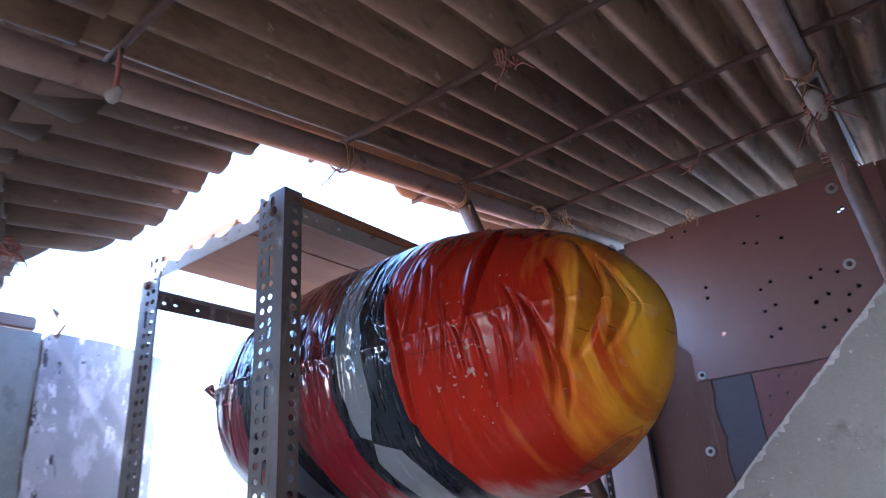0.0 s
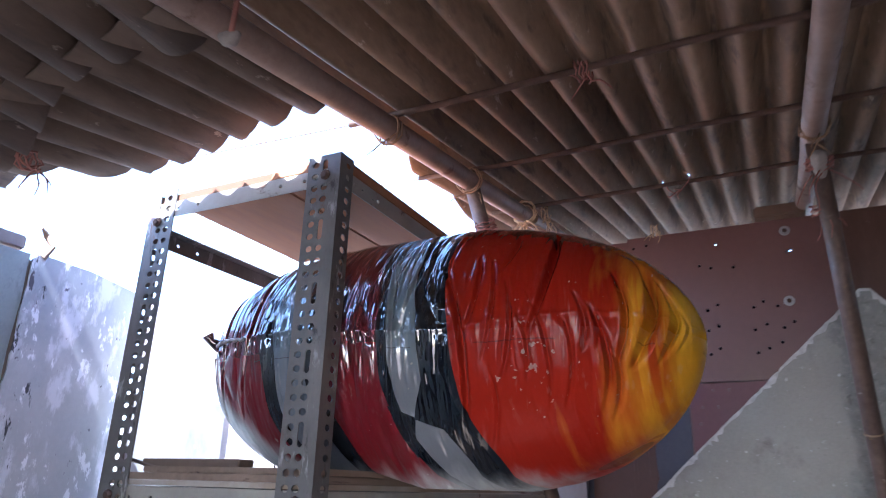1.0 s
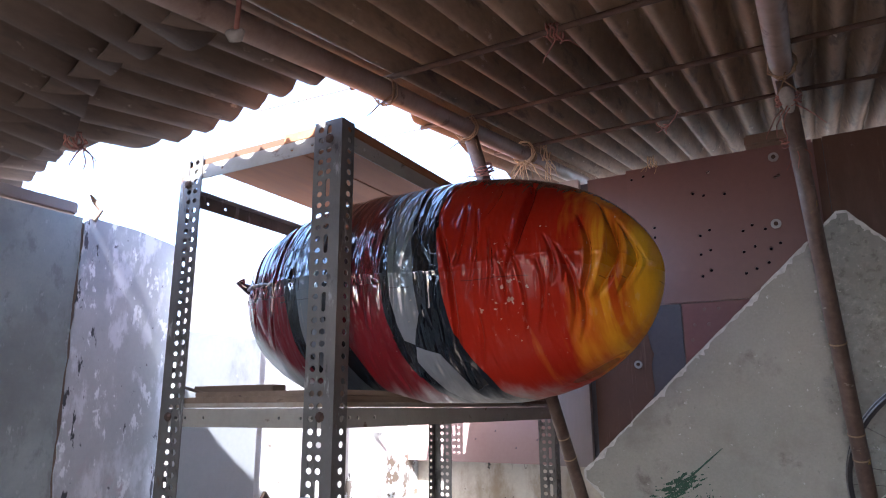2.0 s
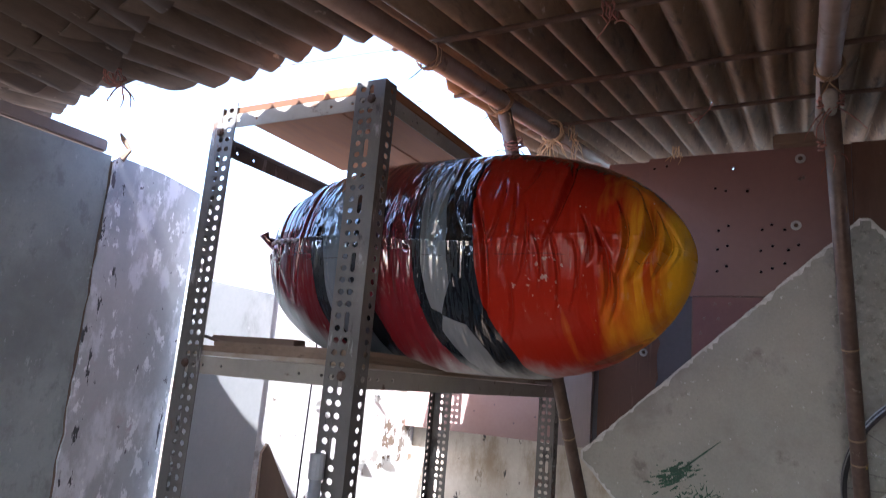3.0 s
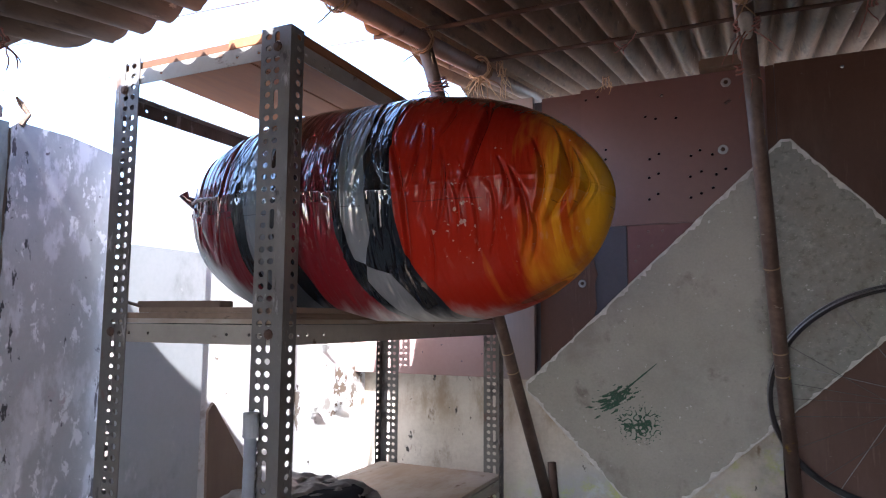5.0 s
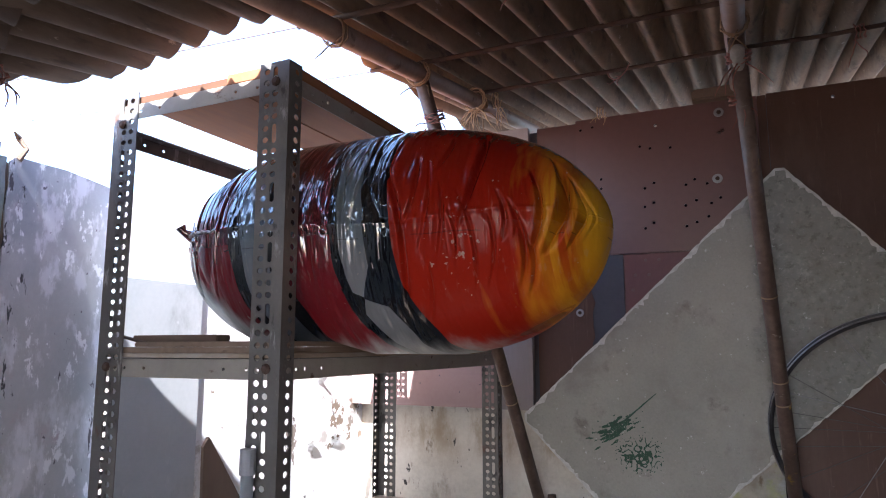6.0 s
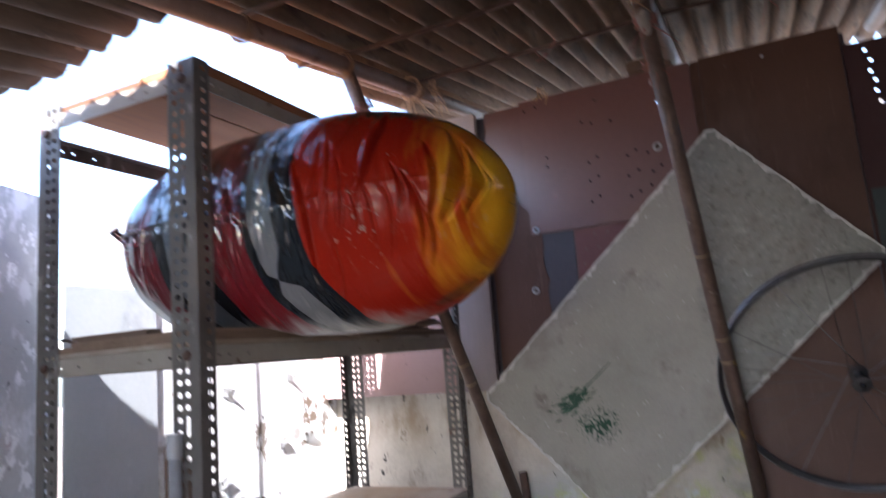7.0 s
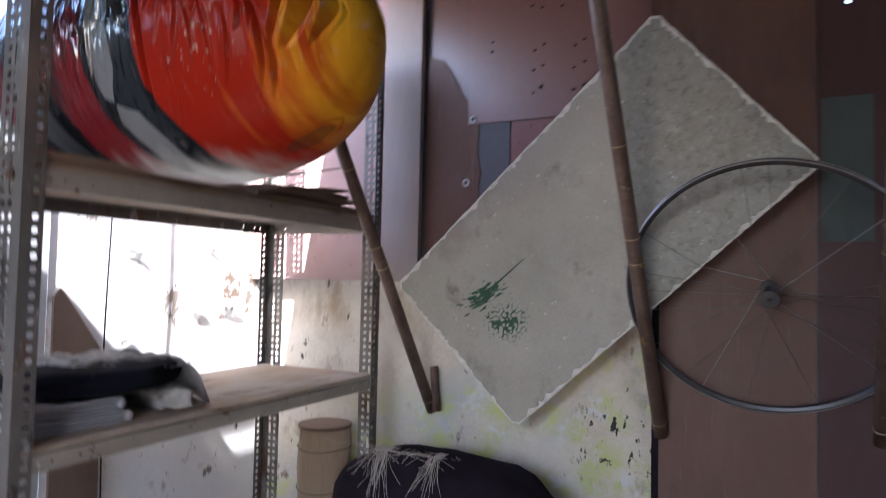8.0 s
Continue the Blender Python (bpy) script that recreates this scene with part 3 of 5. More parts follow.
w2 = math_node("ADD", math_node("ADD", sp.outputs[0], low), math_node("MULTIPLY", math_node("SUBTRACT", noise_node(11.0, 4.0, (2.6, 0.5, 0.45)), 0.5), 0.22))
s1 = N.new("ShaderNodeMapRange")
s1.inputs[1].default_value, s1.inputs[2].default_value = 0.425, 0.475
link(w2, s1.inputs[0])
s2 = N.new("ShaderNodeMapRange")
s2.inputs[1].default_value, s2.inputs[2].default_value = 0.475, 0.54
link(w2, s2.inputs[0])
col = mix_node(s1.outputs[0], col, ORG)
col = mix_node(s2.outputs[0], col, YEL)
flame = N.new("ShaderNodeMapRange")
flame.inputs[1].default_value, flame.inputs[2].default_value = 0.48, 0.56
link(noise_node(9.0, 4.0, (4.2, 0.45, 0.30)), flame.inputs[0])
lick = math_node("POWER", 2.718, math_node("ADD", math_node("MULTIPLY", math_node("POWER", math_node("SUBTRACT", sp.outputs[0], 0.495), 2.0), -900.0), math_node("MULTIPLY", math_node("POWER", math_node("ADD", rise, 0.01), 2.0), -55.0)))
col = mix_node(math_node("MULTIPLY", flame.outputs[0], lick), col, (0.36, 0.030, 0.006))
# worn flecks with small glints painted among them, and faded red
fade = math_node("MULTIPLY", noise_node(5.0, 5.0), 0.07)
redder = mix_node(fade, col, mix_node(math_node("GREATER_THAN", w1, 0.205), col, ORG))
fleck = N.new("ShaderNodeMapRange")
fleck.inputs[1].default_value, fleck.inputs[2].default_value = 0.70, 0.73
link(noise_node(42.0, 6.0, (1.0, 1.0, 0.55)), fleck.inputs[0])
near = math_node("POWER", 2.718, math_node("MULTIPLY", math_node("ADD", math_node("POWER", math_node("SUBTRACT", sp.outputs[0], 0.335), 2.0), math_node("POWER", math_node("ADD", rise, 0.055), 2.0)), -420.0))
worn = math_node("GREATER_THAN", math_node("MULTIPLY_ADD", near, 0.14, noise_node(90.0, 5.0)), 0.735)
scuff = N.new("ShaderNodeMapRange")
scuff.inputs[1].default_value, scuff.inputs[2].default_value = 0.60, 0.68
link(noise_node(70.0, 5.0, (1.5, 0.8, 0.16)), scuff.inputs[0])
belt = math_node("POWER", 2.718, math_node("MULTIPLY", math_node("POWER", math_node("ADD", rise, 0.035), 2.0), -190.0))
scuffed = math_node("MULTIPLY", math_node("MULTIPLY", scuff.outputs[0], belt), 0.16)
seam = math_node("MULTIPLY", math_node("LESS_THAN", math_node("ABSOLUTE", math_node("ADD", rise, math_node("MULTIPLY_ADD", noise_node(8.0), 0.02, 0.012))), 0.0009), math_node("MULTIPLY", math_node("GREATER_THAN", noise_node(14.0, 2.0), 0.48), 0.5))
col = mix_node(math_node("MAXIMUM", math_node("MAXIMUM", math_node("MULTIPLY", fleck.outputs[0], 0.35), math_node("MULTIPLY", worn, 0.55)), scuffed), mix_node(seam, redder, (0.03, 0.01, 0.01)), (0.50, 0.40, 0.33))
# floor reflection on the underside, painted as a pale band
belly_shine = N.new("ShaderNodeMapRange")
belly_shine.interpolation_type = "SMOOTHSTEP"
belly_shine.inputs[1].default_value, belly_shine.inputs[2].default_value = -0.198, -0.256
link(math_node("ADD", math_node("MULTIPLY_ADD", math_node("MINIMUM", math_node("ADD", sp.outputs[0], 0.14), 0.0), 0.75, rise), math_node("MULTIPLY", math_node("SUBTRACT", noise_node(16.0, 4.0, (2.2, 0.6, 0.5)), 0.5), 0.06)), belly_shine.inputs[0])
col = mix_node(math_node("MULTIPLY", belly_shine.outputs[0], 0.82), col, (0.68, 0.66, 0.63))
# a dark printed oval under the yellow end
ox, oy = math_node("SUBTRACT", sp.outputs[0], 0.425), math_node("SUBTRACT", sp.outputs[1], 0.263)
ou = math_node("DIVIDE", math_node("ADD", math_node("MULTIPLY", ox, 0.95), math_node("MULTIPLY", oy, 0.30)), 0.046)
ov = math_node("DIVIDE", math_node("SUBTRACT", math_node("MULTIPLY", oy, 0.95), math_node("MULTIPLY", ox, 0.30)), 0.021)
oval = math_node("ADD", math_node("ADD", math_node("MULTIPLY", ou, ou), math_node("MULTIPLY", ov, ov)), math_node("MULTIPLY", math_node("SUBTRACT", noise_node(60.0, 3.0), 0.5), 0.9))
under = math_node("LESS_THAN", rise, -0.12)
col = mix_node(math_node("MULTIPLY", math_node("MULTIPLY", math_node("LESS_THAN", oval, 1.9), math_node("GREATER_THAN", oval, 1.45)), math_node("MULTIPLY", under, 0.4)), col, (0.22, 0.02, 0.012))
col = mix_node(math_node("MULTIPLY", math_node("LESS_THAN", oval, 1.0), math_node("MULTIPLY", under, 0.5)), col, (0.030, 0.045, 0.022))
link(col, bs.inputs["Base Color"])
bs.inputs["Specular IOR Level"].default_value = 0.07
foil = N.new("ShaderNodeMapRange")
foil.inputs[1].default_value, foil.inputs[2].default_value, foil.inputs[3].default_value, foil.inputs[4].default_value = 0.185, 0.225, 1.0, 0.0
link(w1, foil.inputs[0])
clean = N.new("ShaderNodeMapRange")
clean.inputs[1].default_value, clean.inputs[2].default_value, clean.inputs[3].default_value, clean.inputs[4].default_value = 1.70, 1.82, 0.08, 0.50
link(sp.outputs[2], clean.inputs[0])
upper = N.new("ShaderNodeMapRange")
upper.inputs[1].default_value, upper.inputs[2].default_value, upper.inputs[3].default_value = 1.72, 1.80, 0.42
link(sp.outputs[2], upper.inputs[0])
link(math_node("MAXIMUM", math_node("MAXIMUM", math_node("MULTIPLY", foil.outputs[0], upper.outputs[0]), clean.outputs[0]), math_node("MULTIPLY", belly_shine.outputs[0], 0.6)), bs.inputs["Coat Weight"])
dull = N.new("ShaderNodeMapRange")
dull.inputs[1].default_value, dull.inputs[2].default_value, dull.inputs[3].default_value, dull.inputs[4].default_value = 1.70, 1.82, 0.48, 0.20
link(sp.outputs[2], dull.inputs[0]), link(dull.outputs[0], bs.inputs["Roughness"])
bs.inputs["Coat Roughness"].default_value = 0.05
link(math_node("MULTIPLY_ADD", foil.outputs[0], 0.95, 1.42), bs.inputs["Coat IOR"])
bs.inputs["Coat Tint"].default_value = (0.70, 0.92, 1.0, 1)


def ridge_node(scale, stretch, sharp):
    return math_node("SUBTRACT", 1.0, math_node("MINIMUM", math_node("MULTIPLY", math_node("ABSOLUTE", math_node("SUBTRACT", noise_node(scale, 1.5, stretch), 0.5)), sharp), 1.0))


cr = math_node("ADD", math_node("ADD", math_node("MULTIPLY", ridge_node(17.0, (2.0, 0.36, 0.30), 6.0), 0.60), math_node("MULTIPLY", ridge_node(40.0, (1.6, 0.36, 0.26), 5.0), 0.30)),
               math_node("ADD", math_node("MULTIPLY", noise_node(26.0, 2.0, (1.8, 0.5, 0.45)), 0.7), math_node("MULTIPLY", noise_node(95.0, 2.0, (1.4, 0.7, 0.6)), 0.10)))
fall = N.new("ShaderNodeMapRange")
fall.inputs[1].default_value, fall.inputs[2].default_value, fall.inputs[3].default_value = 1.72, 1.84, 0.55
link(sp.outputs[2], fall.inputs[0])
calm = N.new("ShaderNodeMapRange")
calm.inputs[1].default_value, calm.inputs[2].default_value, calm.inputs[3].default_value, calm.inputs[4].default_value = 0.17, 0.22, 1.1, 0.50
link(w1, calm.inputs[0])
taut = N.new("ShaderNodeMapRange")
taut.inputs[1].default_value, taut.inputs[2].default_value, taut.inputs[3].default_value = -0.28, -0.10, 0.35
link(sp.outputs[0], taut.inputs[0])
cr = math_node("MULTIPLY", math_node("MULTIPLY", math_node("MULTIPLY", cr, fall.outputs[0]), calm.outputs[0]), taut.outputs[0])
bp = N.new("ShaderNodeBump")
bp.inputs["Strength"].default_value, bp.inputs["Distance"].default_value = 0.65, 0.006
link(cr, bp.inputs["Height"]), link(bp.outputs[0], bs.inputs["Normal"]), link(bp.outputs[0], bs.inputs["Coat Normal"])

bundle = thing("wrapped_bundle", (0.02, 0.28, 1.556), "fat plastic-wrapped bundle striped red, black and silver with yellow end", "bundle")
BX0, BX1 = -0.468, 0.568


# folds: place along the bundle, middle angle, half span, depth, slant, width
CREASES = [(0.362, 152, 36, 0.022, -0.010, 0.0052), (0.358, 192, 26, 0.006, 0.010, 0.0035), (0.440, 200, 24, 0.014, 0.0, 0.0050), (0.502, 166, 42, 0.046, -0.004, 0.0090), (0.468, 176, 30, 0.020, 0.0, 0.0060),
           (0.532, 172, 38, 0.038, 0.0, 0.0075), (0.452, 212, 20, 0.012, -0.006, 0.0050), (0.225, 186, 34, 0.016, 0.016, 0.0050), (0.250, 165, 20, 0.009, -0.008, 0.0040), (0.278, 172, 24, 0.008, -0.006, 0.0035),
           (0.412, 180, 15, 0.011, 0.004, 0.0040), (0.392, 198, 20, 0.007, -0.006, 0.0035), (0.305, 182, 22, 0.008, -0.006, 0.0035), (0.330, 190, 14, 0.007, 0.004, 0.0035), (0.300, 142, 16, 0.008, -0.006, 0.0035), (0.27, 215, 16, 0.006, -0.012, 0.0035),
           (0.430, 182, 12, 0.008, 0.006, 0.0040), (0.548, 178, 30, 0.009, 0.002, 0.0045), (0.10, 180, 40, 0.006, 0.006, 0.005), (0.135, 150, 40, 0.006, -0.006, 0.005), (-0.23, 160, 60, 0.006, 0.0, 0.005), (-0.32, 170, 60, 0.006, 0.0, 0.005), (-0.40, 170, 70, 0.007, 0.0, 0.005)]


LIP = ((-4.0, 0.0), (-0.7, 0.36), (0.2, -1.0), (1.0, -0.30), (2.2, 0.10), (4.5, 0.0))


def lip(d):
    """The profile across a fold: a crest, a sharp drop into the fold and a slow rise out of it."""
    for (da, ka), (db, kb) in zip(LIP, LIP[1:]):
        if da <= d < db:
            return ka + (kb - ka) * (d - da) / (db - da)
    return 0.0


def bundle_point(u, a):
    s = 2 * u - 1
    x = 0.5 * (BX0 + BX1) + 0.5 * (BX1 - BX0) * s
    prof = max(0.0, 1 - abs(s) ** (4.0 if s < 0 else 2.75)) ** 0.58
    ca, sa = math.cos(a), math.sin(a)
    deg = math.degrees(a)
    belt = math.exp(-((deg - 178) / 34) ** 2)
    # soft lumps, then pleats that gather at the seam
    k = 0.006 * noise.noise((x * 5, ca * 1.4, sa * 1.4 + 7)) + 0.0012 * noise.noise((x * 26, ca * 0.9, sa * 0.9))
    r1 = 1 - abs(noise.noise((x * 15 + 0.8 * sa, ca * 0.8, sa * 0.8 + 3)))
    r2 = 1 - abs(noise.noise((x * 44 + 0.5 * sa, ca * 1.2, sa * 1.2 + 9)))
    calm = 0.45 if x > 0.2 else 1.0
    k -= calm * ((0.0010 + 0.0034 * belt) * max(0.0, (r1 - 0.82) / 0.18) + (0.0004 + 0.0016 * belt) * max(0.0, (r2 - 0.84) / 0.16))
    off = deg - 178 - 3 * math.sin(x * 9)
    k += 0.0022 * math.exp(-(off / 1.3) ** 2) + 0.0022 * noise.noise((x * 60, 0.4, 2)) * math.exp(-(off / 7) ** 2)
    for xc, mid, span, depth, slant, wide in CREASES:
        t = (deg - mid) / span
        if abs(t) < 1 and abs(x - xc) < 0.10:
            dx = (x - xc - slant * t + 0.0007 * span * t * t) / wide
            k += depth * (1 - t * t) * lip(dx)
    r = 0.241 * prof + k * min(1.0, prof * 2)
    hang = min(1.0, max(0.0, (x + 0.01) / 0.09))
    if sa < 0 < ca:
        r *= 1 - 0.20 * ca * sa * hang
    y = 0.285 - 0.06 * x + r * ca
    z = 1.798 + r * sa
    if sa > 0:
        z -= 0.040 * r * sa
    if sa < 0:
        z -= 0.014 * hang * prof * sa * sa
    floor_z = 1.5805 - 0.027 * hang
    return (x, y, max(z, floor_z + 0.03 * max(0.0, abs(s) - 0.6)))


bm = bmesh.new()
NU, NA = 760, 250
turns = [2 * math.pi * j / NA + 0.5 * math.sin(2 * math.pi * j / NA) for j in range(NA)]
rows = []
for i in range(NU + 1):
    u = 0.5 - 0.5 * math.cos(math.pi * (0.012 + 0.976 * i / NU))
    rows.append([bm.verts.new(bundle_point(u, a)) for a in turns])
for i in range(NU):
    for j in range(NA):
        bm.faces.new((rows[i][j], rows[i + 1][j], rows[i + 1][(j + 1) % NA], rows[i][(j + 1) % NA]))
bm.faces.new(rows[0]), bm.faces.new(rows[-1][::-1])
bmesh.ops.recalc_face_normals(bm, faces=bm.faces)
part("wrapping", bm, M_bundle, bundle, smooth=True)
bm = bmesh.new()
sweep(bm, [(-0.370, 0.172, 1.820), (-0.390, 0.150, 1.826), (-0.400, 0.140, 1.834), (-0.405, 0.134, 1.846)], 0.012, 10, radii=[0.026, 0.013, 0.008, 0.013])
part("tied_end", bm, M_bundle, bundle, "gathered red plastic end", smooth=True)
strip = []
for i in range(22):
    p = Vector(bundle_point(0.085 + 0.135 * i / 21, radians(172 + 4 * i / 21)))
    strip.append(p + Vector((-0.001, -0.003, 0.002 * math.sin(i * 1.9))))
part("twisted_strip", sweep(bmesh.new(), strip, 0.003, 6, radii=[0.0022 + 0.0014 * abs(math.sin(i * 0.9)) for i in range(22)]), M_film, bundle, "pale twisted strip of wrapping film", smooth=True)

# ---- back wall: plaster below, boards above ----
wall_back = thing("wall_back", (0.3, WALL_Y, 0), "back wall of patched boards over stained plaster", "wall", kind="structure")


def wall_board(name, outline, holes, material, y, thick=0.005, label=""):
    return part(name, plate(outline, holes, lambda u, v, w: (u, y + w, v), thick), material, wall_back, label)


def jagged(u, v0, v1, size, seed, n=26):
    return [(u + size * noise.noise((seed, i * 0.55, 0)) + 0.35 * size * noise.noise((seed, i * 2.1, 5)), v0 + (v1 - v0) * i / n) for i in range(n + 1)]


part("plaster", box(bmesh.new(), -0.80, 0.905, WALL_Y + 0.07, WALL_Y + 0.17, 0, 1.40), M_plaster, wall_back, "stained cream plaster with yellow patches")
part("gap_batten", box(bmesh.new(), 0.858, 0.8785, WALL_Y + 0.002, WALL_Y + 0.0695, 0, 1.358, 0.002), M_rubber, wall_back, "dark gap strip beside the plaster")
LIT = [(0.53, 2.329), (0.743, 2.281), (0.733, 2.276)]
DOTS = [(0.485, 2.11), (0.516, 2.126), (0.482, 2.045), (0.513, 2.057), (0.481, 1.97), (0.51, 1.987), (0.619, 2.109), (0.648, 2.125), (0.686, 2.107), (0.725, 2.055), (0.615, 2.038), (0.65, 2.053),
        (0.696, 2.039), (0.615, 1.967), (0.648, 1.979), (0.685, 1.995), (0.268, 2.348), (0.311, 2.354), (0.335, 2.124), (0.336, 2.158), (0.474, 2.261), (0.508, 2.25), (0.575, 2.245)]
wall_board("board", rect(0.25, 0.85, 1.885, 2.385), [circle(a, b, 0.0054, n=8) for a, b in DOTS] + [circle(a, b, 0.006, n=8) for a, b in LIT], M_brown, WALL_Y - 0.012, 0.005, "brown laminate board with drilled holes")
wall_board("backing", rect(0.262, 0.84, 1.895, 2.375), [circle(a, b, 0.006, n=8) for a, b in LIT], M_rubber, WALL_Y - 0.004, 0.003)
wall_board("board", rect(0.10, 0.86, 1.3605, 2.38), [circle(a, b, 0.006, n=8) for a, b in LIT], M_brown, WALL_Y + 0.004)
wall_board("board", [(0.092, 1.345), (0.29, 1.345)] + [(0.298 - 0.016 * t + 0.014 * noise.noise((t * 9, 2, 0)) + 0.010 * noise.noise((t * 31, 6, 0)) - 0.105 * max(0.0, t - 0.74) / 0.26, 1.36 + 0.72 * t) for t in (i / 36 for i in range(37))] + [(0.15, 2.12), (0.092, 2.14)], [], M_umber, WALL_Y - 0.006, 0.004, "umber board with a torn edge")
wall_board("board", rect(0.285, 0.40, 1.363, 1.884), [], M_slate, WALL_Y - 0.003, 0.005, "narrow dark slate board")
wall_board("board", rect(0.405, 0.845, 1.363, 1.882), [circle(0.43 + 0.045 * i + 0.01 * (j % 2), 1.86 - 0.05 * j, 0.0055, n=8) for i in range(8) for j in range(3) if (i + j) % 3], M_maroon, WALL_Y - 0.004, 0.005)
wall_board("board", rect(-0.80, -0.075, 1.345, 2.38), [circle(-0.50 + 0.031 * i, 1.50 + 0.004 * (i % 3), 0.003, n=6) for i in range(13)] + [circle(-0.47 + 0.083 * i, 1.40 + 0.03 * (i % 3), 0.0035, n=6) for i in range(5)], M_pink, WALL_Y - 0.004, 0.005, "rose-brown board with rows of small holes")
wall_board("board", rect(-0.79, -0.08, 1.37, 2.36), [], M_slate, WALL_Y + 0.006, 0.004)
wall_board("board", rect(-0.10, 0.14, 1.3615, 2.37), [], M_slate, WALL_Y + 0.012, 0.004)
wall_board("board", rect(0.82, 0.90, 1.37, 2.385), [], M_slate, WALL_Y + 0.018, 0.004)
wall_board("board", rect(0.872, 1.30, 0.2, 2.37), [circle(1.07, 2.35, 0.006, n=8)], M_slate, WALL_Y + 0.012, 0.004)
wall_board("board", rect(1.26, 1.30, 0.2, 2.32), [], M_slate, WALL_Y + 0.018, 0.004)
wall_board("board", rect(1.58, 1.70, 0.2, 2.37), [], M_slate, WALL_Y + 0.012, 0.004)
wall_board("board", rect(-0.07, 0.075, 1.345, 2.38), [], M_strip, WALL_Y - 0.030, 0.026, "upright grey-rose plank")
wall_board("board", rect(0.853, 0.8785, 1.362, 2.386), [], M_umber, WALL_Y - 0.004, 0.006)
wall_board("board", rect(0.880, 1.285, 0.0, 2.39), [circle(1.07, 2.35, 0.006, n=8)], M_umber, WALL_Y - 0.004, 0.006, "tall umber board")
RH1 = [(1.346, 2.296), (1.357, 2.262), (1.352, 2.228), (1.361, 2.198), (1.359, 2.165), (1.365, 2.13), (1.49, 2.25), (1.475, 2.22), (1.49, 2.19), (1.48, 2.16), (1.495, 2.13), (1.48, 2.09)]
wall_board("board", rect(1.29, 1.62, 0.0, 2.325), [circle(a, b, 0.0065, n=8) for a, b in RH1], M_dark, WALL_Y + 0.002, 0.005, "dark umber board with a row of light holes")
wall_board("board", rect(1.30, 1.42, 1.48, 1.87), [], M_teal, WALL_Y - 0.004, 0.004, "faded teal patch board")
wall_board("board", rect(1.625, 2.62, 0.0, 2.39), [], M_dark, WALL_Y - 0.002, 0.006)
for x, z, r in ((0.719, 2.119, 0.016), (0.245, 1.686, 0.014), (0.270, 1.900, 0.013), (0.735, 2.345, 0.016)):
    scr = thing("washer_screw", (x, WALL_Y - 0.014, z), "zinc washer with a screw head fixing a board", "screw", "washer screws")
    y = WALL_Y - (0.013 if z > 1.89 else 0.007)
    part("washer", sweep(bmesh.new(), [(x, y, z), (x, y - 0.0015, z), (x, y - 0.003, z)], r, 18, radii=[r, r, r * 0.9]), M_washer, scr)
    part("screw_head", sweep(bmesh.new(), [(x, y - 0.003, z), (x, y - 0.006, z), (x, y - 0.008, z)], r * 0.45, 8, radii=[r * 0.45, r * 0.42, r * 0.3]), M_rod, scr)

# ---- left wall: upright metal sheets, peeling wall ----
wall_left = thing("wall_left", (LEFT_X, 0, 0), "side wall of upright metal sheets and peeling whitewash", "wall", kind="structure")


def side_board(outline, material, x, thick=0.006, label="", holes=()):
    return part("panel", plate(outline, list(holes), lambda u, v, w: (x - w, u, v), thick), material, wall_left, label)


side_board([(-2.3, 0)] + jagged(-0.110, 0.0, 1.985, 0.006, 3.0, 60) + [(-2.3, 1.985)], M_galv, LEFT_X + 0.004, label="grey galvanised sheet")
part("panel", plate([(0.20, 0), (0.20, 1.985), (0.05, 1.995), (-0.09, 1.99)] + jagged(-0.106, 0.0, 1.975, 0.008, 7.0, 70)[::-1], [], lambda u, v, w: (LEFT_X + 0.009 - 0.18 * (u + 0.105) - w, u, v), 0.004), M_galv2, wall_left, "painted sheet with pink and white stains")
part("batten", box(bmesh.new(), LEFT_X - 0.012, LEFT_X - 0.0025, -0.125, -0.095, 0, 1.975, 0.001), M_brownply, wall_left, "dark wooden batten over the sheet joint")
part("top_plate", box(bmesh.new(), LEFT_X - 0.035, LEFT_X + 0.006, -2.3, -0.125, 1.988, 2.018, 0.004), M_strip, wall_left, "weathered wooden plate on the sheet's top")
side_board(rect(0.205, 0.50, 0, 1.75), M_pale, LEFT_X - 0.004, label="pale grey sheet")
side_board(rect(0.203, 0.62, 1.754, 1.975), M_white, LEFT_X - 0.004)
part("whitewash", box(bmesh.new(), LEFT_X - 0.12, LEFT_X - 0.010, 0.505, 1.419, 0, 1.752), M_white, wall_left, "peeling whitewashed wall")
side_board(rect(0.625, 1.345, 1.756, 1.975), M_white, LEFT_X - 0.012)
leaning = part("plywood_offcut", plate([(0.505, 0), (0.66, 0), (0.66, 1.12), (0.535, 1.30), (0.525, 1.31), (0.505, 1.285)], [], lambda u, v, w: (LEFT_X + 0.012 + 0.03 * (1.3 - v) / 1.3 + w, u, v), 0.01), M_brownply)
tagged(leaning, "dark plywood offcut with a slanted top leaning on the wall", "board")
cable = part("hanging_cable", sweep(bmesh.new(), [(LEFT_X + 0.05, 0.655 + 0.006 * math.sin(i * 0.7), 1.98 - 0.13 * i) for i in range(12)], 0.0025, 6), M_rubber)
tagged(cable, "thin black cable hanging down the whitewashed wall", "cable")

# ---- worn board behind the braces ----
board = thing("laminate_board", (0.68, 1.2, 0.9), "worn grey-white laminated board, chipped edges, tilted behind pipe braces", "board")
BL, BW, BT = 1.125, 0.592, 0.016
c_mid = Vector((0.684, 1.193, 1.502))
ub = Vector((0.81, -0.05, 0.75)).normalized()
vb = Vector((0.38, 0.055, -0.41))
vb = (vb - ub * vb.dot(ub)).normalized()
nb = ub.cross(vb).normalized()
